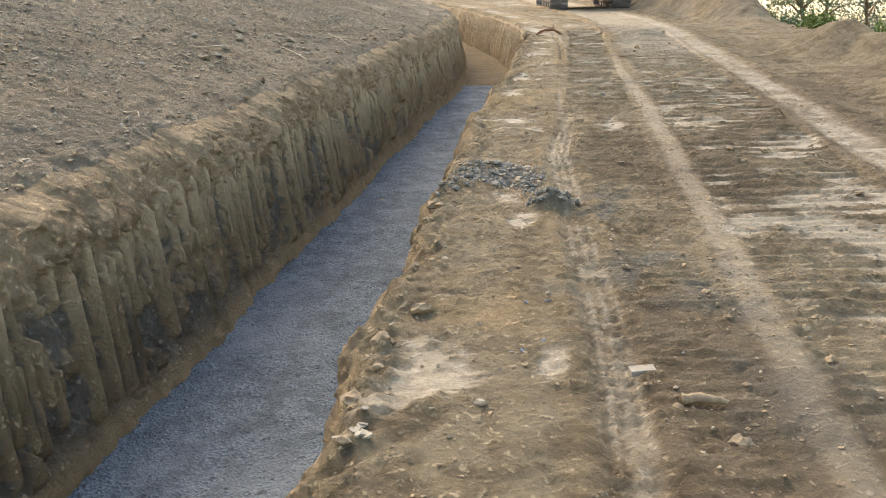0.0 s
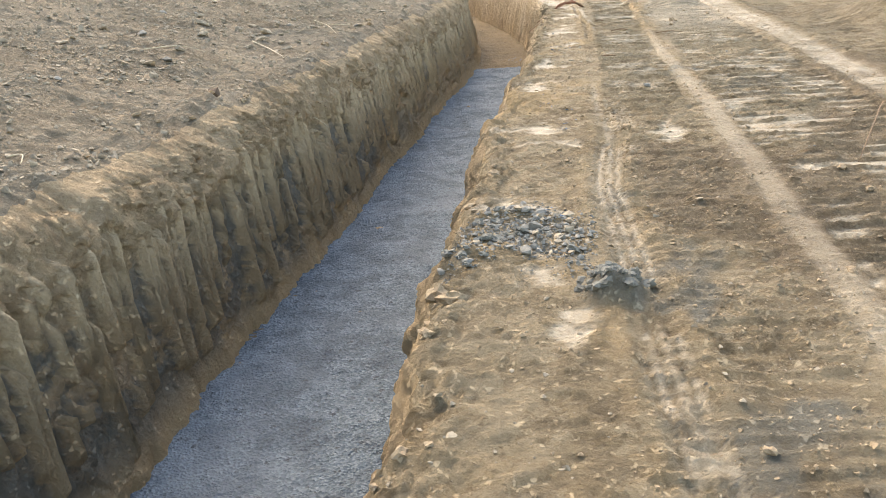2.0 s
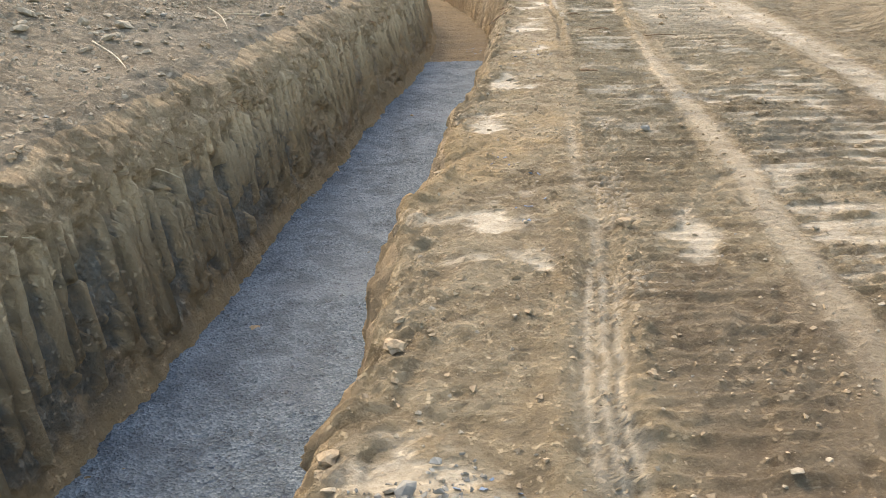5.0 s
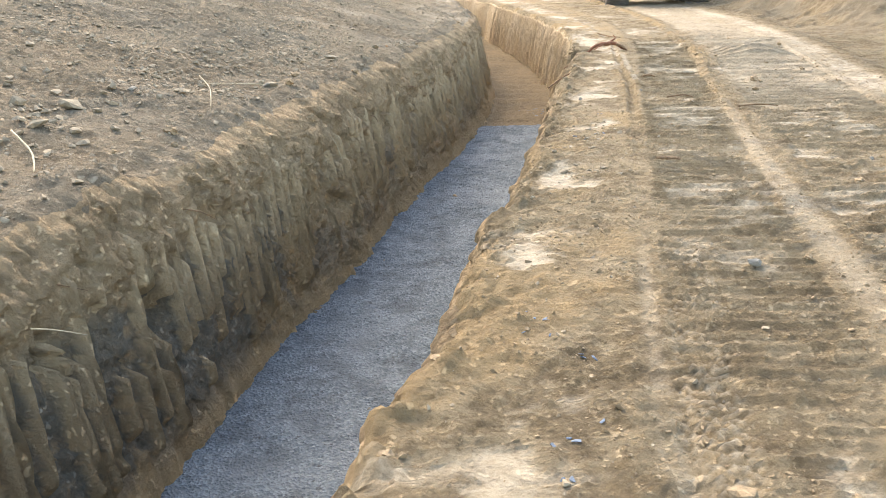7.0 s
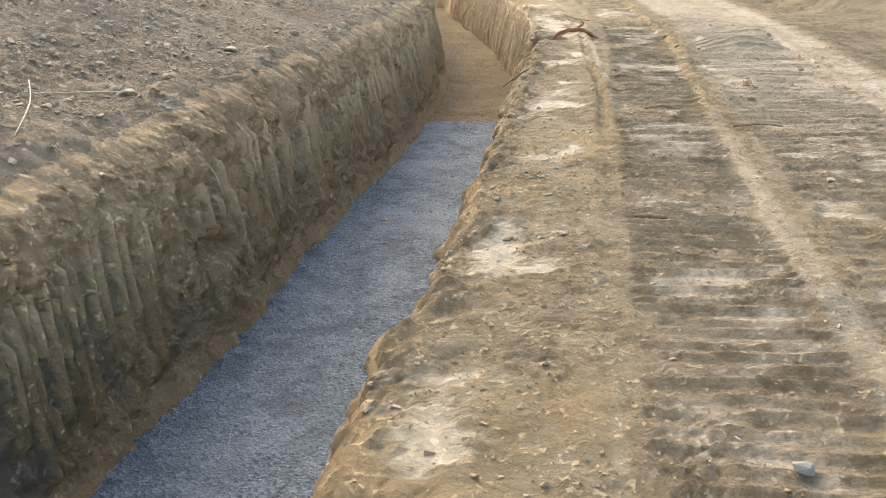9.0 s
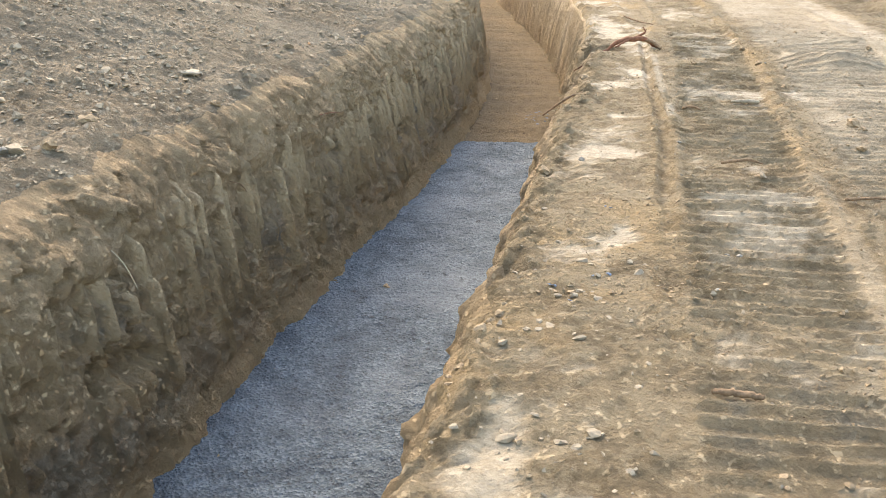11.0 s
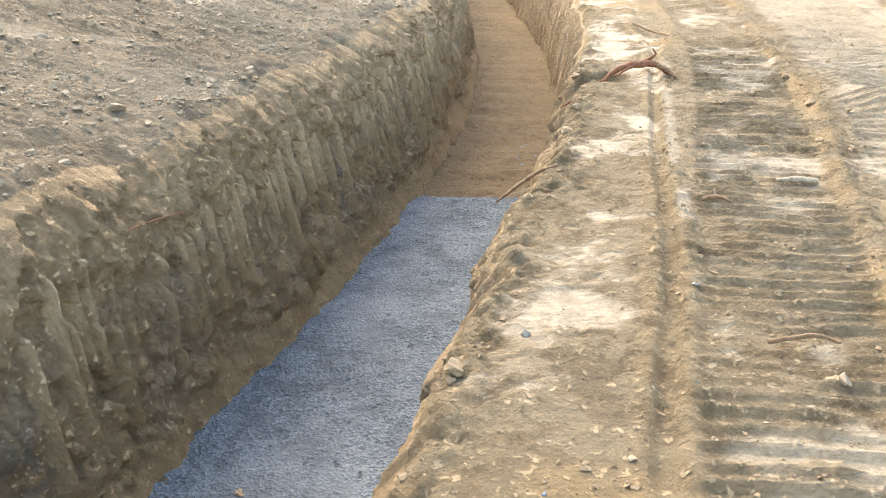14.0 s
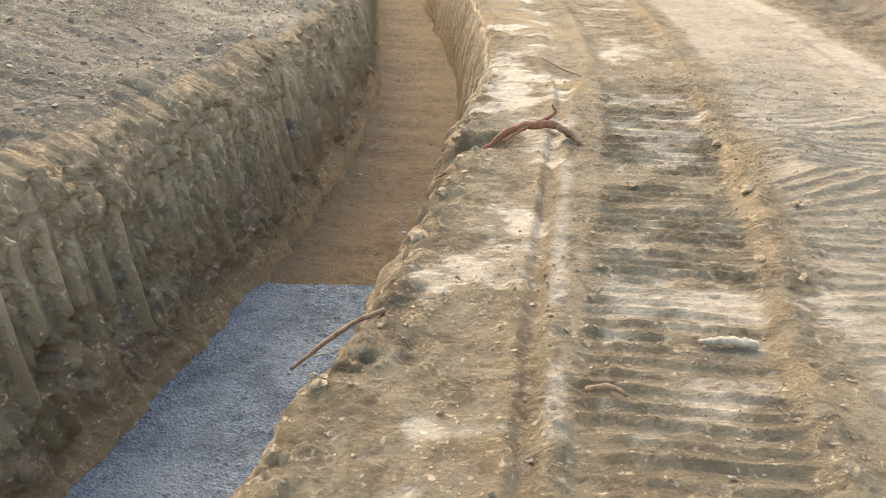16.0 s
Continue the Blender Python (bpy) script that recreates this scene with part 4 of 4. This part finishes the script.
    # straws and dead stalks on the slope and hanging from the brow
    def stalk(points, radius, label, seed, material=straw, group="dry stalks"):
        stick(points, radius, material, label, seed, "stalk", group, "dry_stalk")
    stalk([at(-3.85, 14.9, 0.02), at(-3.52, 14.35, 0.03), at(-3.25, 13.75, 0.015)], 0.005, "long pale straw lying on the slope", 20)
    stalk([at(-3.8, 12.29, 0.03), at(-3.5, 12.0, 0.05), at(-3.28, 11.67, 0.02)], 0.007, "pale dry stalk lying on the slope", 21)
    stalk([at(-3.5, 7.3, 0.02), at(-3.38, 7.25, 0.05), at(-3.3, 7.1, 0.02)], 0.006, "short pale stalk on the slope", 22)
    stalk([at(-3.3, 15.2, 0.02), at(-3.45, 15.0, 0.05), at(-3.7, 14.6, 0.03)], 0.005, "short pale stalk on the slope", 23)
    stalk([at(-4.2, 10.6, 0.02), at(-4.0, 10.9, 0.05), at(-3.8, 11.0, 0.02)], 0.006, "pale dry stalk lying on the slope", 24)
    def wall_spot(y, h, out=0.03):
        s = -2.76 + 0.26 * min(1.0, max(0.0, (-0.02 - h) / 1.24)) if h < -0.02 else -2.76 - 0.24 * (max(h, 0.0) / 0.3) ** 1.4
        return Vector((s + out + 0.135 * y, y, float(grade(y)) + h))
    for k, (y0, h0, y1, h1, mat) in enumerate(((10.6, 0.24, 11.1, 0.0, bark), (10.5, 0.05, 11.0, -0.18, straw), (17.6, 0.06, 18.2, -0.02, red_bark), (19.0, 0.08, 19.25, -0.10, bark), (14.9, 0.05, 15.0, -0.22, straw),
                                               (16.2, -0.02, 16.32, -0.12, bark), (12.2, 0.1, 12.5, -0.05, bark), (21.3, 0.12, 21.55, 0.0, bark), (8.9, 0.15, 9.3, 0.02, straw), (18.6, 0.02, 18.9, -0.12, straw))):
        a, b = wall_spot(y0, h0, 0.02), wall_spot(y1, h1, 0.05)
        stick([a, (a + b) / 2 + Vector((0.015, 0, 0.015)), b], 0.004, mat, "thin root hanging from the cut clay face", 30 + k, "root", "hanging roots", "hanging_root")
    # weathered piece of wood in the crawler print
    spot = at(0.565, 19.0, 0.028)
    wood = tube("wood_piece", [spot + Vector(p) for p in ((-0.12, 0.0, -0.004), (-0.06, 0.004, 0.0), (0.0, 0.002, 0.002), (0.07, -0.004, 0.0), (0.115, -0.006, -0.004))], [0.006, 0.015, 0.020, 0.020, 0.015], dry_wood, 9, 0.002, 61)
    tagged(wood, "pale weathered piece of wood lying in the crawler print", "wood piece")
    spot = at(0.13, 13.87, 0.012)
    wood = tube("wood_piece", [spot + Vector(p) for p in ((-0.09, 0.01, 0.01), (-0.03, 0.004, 0.012), (0.04, -0.004, 0.010), (0.09, -0.012, 0.004))], [0.008, 0.013, 0.013, 0.009], bark, 7, 0.004, 62)
    tagged(wood, "short brown piece of branch pressed into the track", "wood piece")


roots_and_sticks()


# ---- crawler excavator standing on the track ahead ----
def excavator():
    ex = tagged(new("excavator"), "dusty crawler excavator standing on the clay track", "excavator")
    ex.matrix_world = pose(5.45, 37.3, float(grade(37.3)) - 0.02, 4.1, 0, 2.5) @ Matrix.Scale(0.88, 4)
    half, radius, length, shoe = 1.36, 0.47, 4.3, 0.78
    straight = length - 2 * radius
    loop = 2 * straight + 2 * math.pi * radius
    plate = bmesh.new()
    for x0, y0, z0, x1, y1, z1 in ((-shoe / 2, -0.092, -0.018, shoe / 2, 0.092, 0.012), (-shoe / 2, -0.07, 0.012, shoe / 2, -0.05, 0.045), (-shoe / 2, -0.008, 0.012, shoe / 2, 0.012, 0.045), (-shoe / 2, 0.055, 0.012, shoe / 2, 0.075, 0.045)):
        b = box_bm(x0, y0, z0, x1, y1, z1)
        tmp = bpy.data.meshes.new("tmp")
        b.to_mesh(tmp)
        b.free()
        plate.from_mesh(tmp)
        bpy.data.meshes.remove(tmp)
    shoe_mesh = mesh_of("track_shoe", plate, steel)
    for side in (-1, 1):
        x = side * half
        frame_bm = box_bm(x - 0.24, -straight / 2, 0.28, x + 0.24, straight / 2, 0.70, 0.05)
        crawler = part("crawler_track", frame_bm, steel_dusty_hazed, ex)
        count = 46
        for k in range(count):
            d = loop * k / count
            if d < straight:
                y, z, a = -straight / 2 + d, 0.0, math.pi
            elif d < straight + math.pi * radius:
                u = (d - straight) / radius
                y, z, a = straight / 2 + radius * math.sin(u), radius - radius * math.cos(u), math.pi + u
            elif d < 2 * straight + math.pi * radius:
                y, z, a = straight / 2 - (d - straight - math.pi * radius), 2 * radius, 0.0
            else:
                u = (d - 2 * straight - math.pi * radius) / radius
                y, z, a = -straight / 2 - radius * math.sin(u), radius + radius * math.cos(u), u
            ob = new("track_shoe", shoe_mesh)
            ob.parent = crawler
            ob.matrix_local = Matrix.Translation((x, y, z + 0.02)) @ Matrix.Rotation(a, 4, "X")
        for y in (-straight / 2, straight / 2):
            part("idler_wheel", cylinder_bm((x, y, radius + 0.02), (1, 0, 0), radius - 0.05, 0.30), steel_dusty_hazed, crawler, smooth=False)
        for k in range(6):
            part("roller", cylinder_bm((x, -1.3 + 0.52 * k, 0.17), (1, 0, 0), 0.12, 0.42, 16), steel_dusty_hazed, crawler)
    part("carbody", box_bm(-1.15, -0.85, 0.50, 1.15, 0.85, 0.86, 0.08), steel_dusty_hazed, ex)
    part("turntable", cylinder_bm((0, 0, 0.95), (0, 0, 1), 0.62, 0.22, 32), steel, ex)
    part("house", box_bm(-1.42, -2.1, 1.06, 1.42, 1.5, 1.95, 0.10), paint, ex)
    part("counterweight", box_bm(-1.40, -2.75, 1.15, 1.40, -2.1, 2.1, 0.20), paint, ex)
    cab = part("cab", box_bm(-1.40, 0.1, 1.95, -0.45, 1.7, 2.95, 0.10), paint, ex)
    part("window", box_bm(-1.412, 0.3, 2.2, -1.398, 1.5, 2.8), glass_dark, cab)


excavator()


# ---- trees beyond the fall, shrubs on the bank, tall grass on the mounds ----
def leaf_cloud(centres, count, size, seed, spread_by=0.45):
    """Many small folded leaves round the given centres, as one bmesh-free mesh."""
    g = np.random.RandomState(seed)
    c = np.array([list(p) for p in centres])
    pick = g.randint(0, len(c), count)
    p = c[pick] + g.normal(0, spread_by, (count, 3)) * np.array([1, 1, 0.75])
    d = g.normal(0, 1, (count, 3))
    d[:, 2] -= 0.3
    d /= np.linalg.norm(d, axis=1)[:, None]
    e = np.cross(d, g.normal(0, 1, (count, 3)))
    e /= np.linalg.norm(e, axis=1)[:, None]
    n = np.cross(d, e)
    L = (size * g.uniform(0.6, 1.3, count))[:, None]
    a, b = p, p + d * L
    m1 = p + d * L * 0.45 + e * L * 0.24 + n * L * 0.08
    m2 = p + d * L * 0.45 - e * L * 0.24 + n * L * 0.08
    co = np.stack([a, m1, b, m2], 1).reshape(-1, 3)
    k = np.arange(count) * 4
    tris = np.stack([np.stack([k, k + 1, k + 2], 1), np.stack([k, k + 2, k + 3], 1)], 1).reshape(-1, 3)
    return co, tris


def raw_mesh(name, co, tris, material):
    mesh = bpy.data.meshes.new(name)
    mesh.from_pydata([tuple(v) for v in co], [], [tuple(int(i) for i in t) for t in tris])
    mesh.materials.append(material)
    return finish(mesh, False)


def tree(x, y, z, height, width, seed, material, leaves=4200, leaf=0.105):
    r = random.Random(seed)
    t = tagged(new("tree"), "tall green tree standing below the bank", "tree", "trees below the bank")
    t.location = (x, y, z)
    lean = Vector((r.uniform(-0.6, 0.6), r.uniform(-0.6, 0.6), 0))
    spine = [Vector((0, 0, -0.3)), Vector((0, 0, height * 0.3)) + lean * 0.3, Vector((0, 0, height * 0.6)) + lean, Vector((0, 0, height * 0.92)) + lean * 1.5]
    trunk = tube("trunk", spine, [0.11, 0.09, 0.06, 0.02], bark, 9, 0.02, seed, t)
    centres = []
    for k in range(13):
        f = r.uniform(0.15, 0.95)
        base = Vector((0, 0, height * f)) + lean * (1.5 * f)
        a = k * 2.4 + r.uniform(-0.5, 0.5)
        reach = width * r.uniform(0.55, 1.0) * (1.15 - 0.6 * f)
        tip = base + Vector((math.cos(a) * reach, math.sin(a) * reach, reach * r.uniform(0.1, 0.6)))
        mid = (base + tip) / 2 + Vector((0, 0, 0.25))
        tube("limb", [base, mid, tip], [0.045, 0.03, 0.01], bark, 6, 0.02, seed * 31 + k, trunk)
        for q in (0.55, 0.8, 1.0, 1.1):
            p = base.lerp(tip, q) + Vector((r.gauss(0, 0.25), r.gauss(0, 0.25), r.gauss(0.1, 0.2)))
            centres.append(p)
    co, tris = leaf_cloud(centres, leaves, leaf, seed, 0.26)
    crown = new("crown", raw_mesh("crown", co, tris, material))
    crown.parent = t


for k, (x, y, height, width, mat) in enumerate(((12.9, 33.0, 4.4, 1.7, leaf_green), (14.9, 32.0, 5.2, 1.8, leaf_blue), (16.9, 34.5, 7.5, 2.2, leaf_blue), (16.6, 39.0, 7.0, 2.0, leaf_blue), (19.8, 38.5, 8.5, 2.4, leaf_green),
                                                (21.5, 43.0, 10.5, 2.6, leaf_blue))):
    s = x - 0.135 * y + float(road_bend(y))
    tree(x, y, float(top(s, y)), height, width, 200 + k, mat)


def shrub(x, y, seed, size, material):
    r = random.Random(seed)
    b = tagged(new("shrub"), "leafy green shrub on the crest of the bank", "shrub", "shrubs on the bank")
    spot = ground_at(x, y)
    b.location = spot
    centres = []
    for k in range(6):
        tip = Vector((r.uniform(-1, 1) * size * 0.6, r.uniform(-1, 1) * size * 0.6, size * r.uniform(0.5, 1.0)))
        tube("stem", [Vector((0, 0, -0.05)), tip * 0.5 + Vector((0, 0, 0.1)), tip], [0.02, 0.014, 0.006], bark, 5, 0.005, seed + k, b)
        centres += [tip * 0.6, tip, tip * 0.85]
    co, tris = leaf_cloud(centres, 700, 0.14, seed, size * 0.2)
    new("foliage", raw_mesh("foliage", co, tris, material)).parent = b


for k, (x, y, size, mat) in enumerate(((11.2, 30.5, 1.1, leaf_green), (11.6, 31.6, 1.0, leaf_light), (10.9, 29.3, 0.9, leaf_green), (9.6, 23.6, 0.6, leaf_light), (11.9, 33.2, 1.2, leaf_green))):
    shrub(x, y, 300 + k, size, mat)


def tall_grass(x, y, seed, count=26, tallest=0.9):
    r = random.Random(seed)
    verts, tris = [], []
    for _ in range(count):
        a, reach, tall = r.uniform(0, 6.28), r.uniform(0.1, 0.5), r.uniform(0.4, 1.0) * tallest
        root = Vector((r.gauss(0, 0.07), r.gauss(0, 0.07), -0.03))
        side = Vector((-math.sin(a), math.cos(a), 0)) * r.uniform(0.008, 0.016)
        k = len(verts)
        for i in range(6):
            f = i / 5
            p = root + Vector((math.cos(a) * reach * f * f, math.sin(a) * reach * f * f, tall * (f - 0.35 * f ** 3)))
            w = side * (1 - f * 0.95)
            verts += [p - w, p + w]
        for i in range(5):
            q = k + 2 * i
            tris += [(q, q + 1, q + 3), (q, q + 3, q + 2)]
    g = new("grass_tuft", raw_mesh("grass_tuft", verts, tris, leaf_light))
    g.location = ground_at(x, y)
    tagged(g, "tuft of long bright green grass on a mound", "grass", "grass tufts")


for k, (x, y, tall) in enumerate(((7.75, 16.5, 0.75), (7.85, 16.3, 0.7), (7.95, 16.9, 0.8), (7.9, 18.6, 0.5), (10.2, 27.5, 0.6), (9.9, 28.6, 0.5))):
    tall_grass(x, y, 400 + k, tallest=tall)


# ---- crumbs too many to count: loose earth and grit ----
def crumbs(name, spots, sizes, material, label, seed):
    """One mesh of many small angular lumps."""
    g = np.random.RandomState(seed)
    shapes = []
    for k in range(6):
        bm = rock_bm(500 + k, 0.7, 9)
        bm.verts.index_update()
        shapes.append((np.array([list(v.co) for v in bm.verts]), np.array([[v.index for v in f.verts] for f in bm.faces])))
        bm.free()
    all_co, all_tri, base = [], [], 0
    pick = g.randint(0, 6, len(spots))
    for k, (co, tri) in enumerate(shapes):
        who = np.nonzero(pick == k)[0]
        a = g.uniform(0, 6.28, len(who))
        ca, sa = np.cos(a)[:, None], np.sin(a)[:, None]
        x, y, z = co[:, 0], co[:, 1], co[:, 2]
        p = np.stack([x * ca - y * sa, x * sa + y * ca, np.broadcast_to(z, (len(who), len(z)))], -1)
        p = p * sizes[who][:, None, None] * g.uniform(0.75, 1.3, (len(who), 1, 3)) + spots[who][:, None, :]
        all_co.append(p.reshape(-1, 3))
        all_tri.append((tri[None] + (np.arange(len(who)) * len(co))[:, None, None]).reshape(-1, 3) + base)
        base += len(who) * len(co)
    co, tri = np.concatenate(all_co), np.concatenate(all_tri)
    mesh = bpy.data.meshes.new(name)
    mesh.vertices.add(len(co))
    mesh.vertices.foreach_set("co", co.astype(np.float32).ravel())
    mesh.loops.add(tri.size)
    mesh.loops.foreach_set("vertex_index", tri.astype(np.int32).ravel())
    mesh.polygons.add(len(tri))
    mesh.polygons.foreach_set("loop_start", np.arange(0, tri.size, 3, dtype=np.int32))
    mesh.materials.append(material)
    finish(mesh, False)
    return tagged(new(name, mesh), label, "loose earth", kind="stuff")


def scatter_crumbs():
    g = np.random.RandomState(77)

    def land(n, s0, s1, y0, y1, keep):
        s, y = g.uniform(s0, s1, n), g.uniform(y0, y1, n)
        ok = g.uniform(0, 1, n) < keep(s, y)
        s, y = s[ok], y[ok]
        return s, y

    def on(s, y, size, sink=0.15):
        return np.stack([place(s, y), y, top(s, y) + size * sink], -1)

    s, y = land(60000, -0.86, 3.4, 1.2, 25, lambda s, y: (1 - 0.85 * pale_at(s, y)) * (0.15 + 0.85 * step(0.42, 0.62, fbm(s, y, 0.5, 170, 4))))
    ok = s > lip_right(y) + 0.01
    s, y = s[ok], y[ok]
    size = 0.011 * g.lognormal(0, 0.5, len(s)).clip(0.4, 3.2)
    crumbs("loose_earth", on(s, y, size), size, clod_earth, "crumbs of dry ochre earth over the track", 1)
    s, y = land(9000, -0.86, 3.4, 1.2, 25, lambda s, y: 0.2 + 0.8 * step(0.5, 0.65, fbm(s, y, 0.8, 171, 4)))
    ok = s > lip_right(y) + 0.01
    s, y = s[ok], y[ok]
    size = 0.012 * g.lognormal(0, 0.5, len(s)).clip(0.4, 3.0)
    crumbs("grit", on(s, y, size), size, stone_tan, "small pale grit and pebbles over the track", 2)
    s, y = land(60000, -6.5, -2.9, 2, 26, lambda s, y: 0.25 + 0.75 * step(0.45, 0.62, fbm(s, y, 1.1, 172, 4)))
    ok = s < lip_left(y) - 0.01
    s, y = s[ok], y[ok]
    size = 0.019 * g.lognormal(0, 0.6, len(s)).clip(0.4, 3.5)
    crumbs("grit", on(s, y, size), size, stone_tan, "small dusty stones and crumbs over the slope", 3)
    s, y = land(9000, -2.5, -0.95, 1.2, 22, lambda s, y: 0.2 + 0.8 * step(0.5, 0.7, fbm(s, y, 0.6, 173, 4)))
    size = 0.012 * g.lognormal(0, 0.5, len(s)).clip(0.4, 3.0)
    crumbs("stone_chips", np.stack([place(s, y), y, grade(y) - 1.165 + 0 * s], -1), size, chip_stone, "dark chips of crushed stone on the gravel bed", 4)
    s, y = land(1500, -2.55, -2.2, 1.2, 40, lambda s, y: 0.25 + 0.75 * step(0.5, 0.6, fbm(s, y, 0.5, 174, 3)))
    size = 0.018 * g.lognormal(0, 0.5, len(s)).clip(0.4, 3.0)
    crumbs("loose_earth", np.stack([place(s, y), y, grade(y) - 1.17 - 0.06 * (y > 22) + 0 * s], -1), size, clod_earth, "earth crumbs fallen at the foot of the cut", 5)


    s, y = land(5000, -0.85, -0.12, 5.9, 7.6, lambda s, y: stone_patch(s, y))
    ok = s > lip_right(y) + 0.01
    s, y = s[ok], y[ok]
    size = 0.014 * g.lognormal(0, 0.5, len(s)).clip(0.4, 3.0)
    crumbs("rubble", on(s, y, size, 0.3), size, stone_grey, "fine grey and tan rubble beside the trench", 6)
    s, y = land(5000, -2.5, -1.0, 22.1, 38, lambda s, y: 0.2 + 0.8 * step(0.5, 0.65, fbm(s, y, 0.8, 175, 4)))
    size = 0.014 * g.lognormal(0, 0.5, len(s)).clip(0.4, 3.0)
    crumbs("loose_earth", np.stack([place(s, y), y, grade(y) - 1.235 + 0 * s], -1), size, clod_dark, "dark earth crumbs on the bare trench floor", 7)


scatter_crumbs()
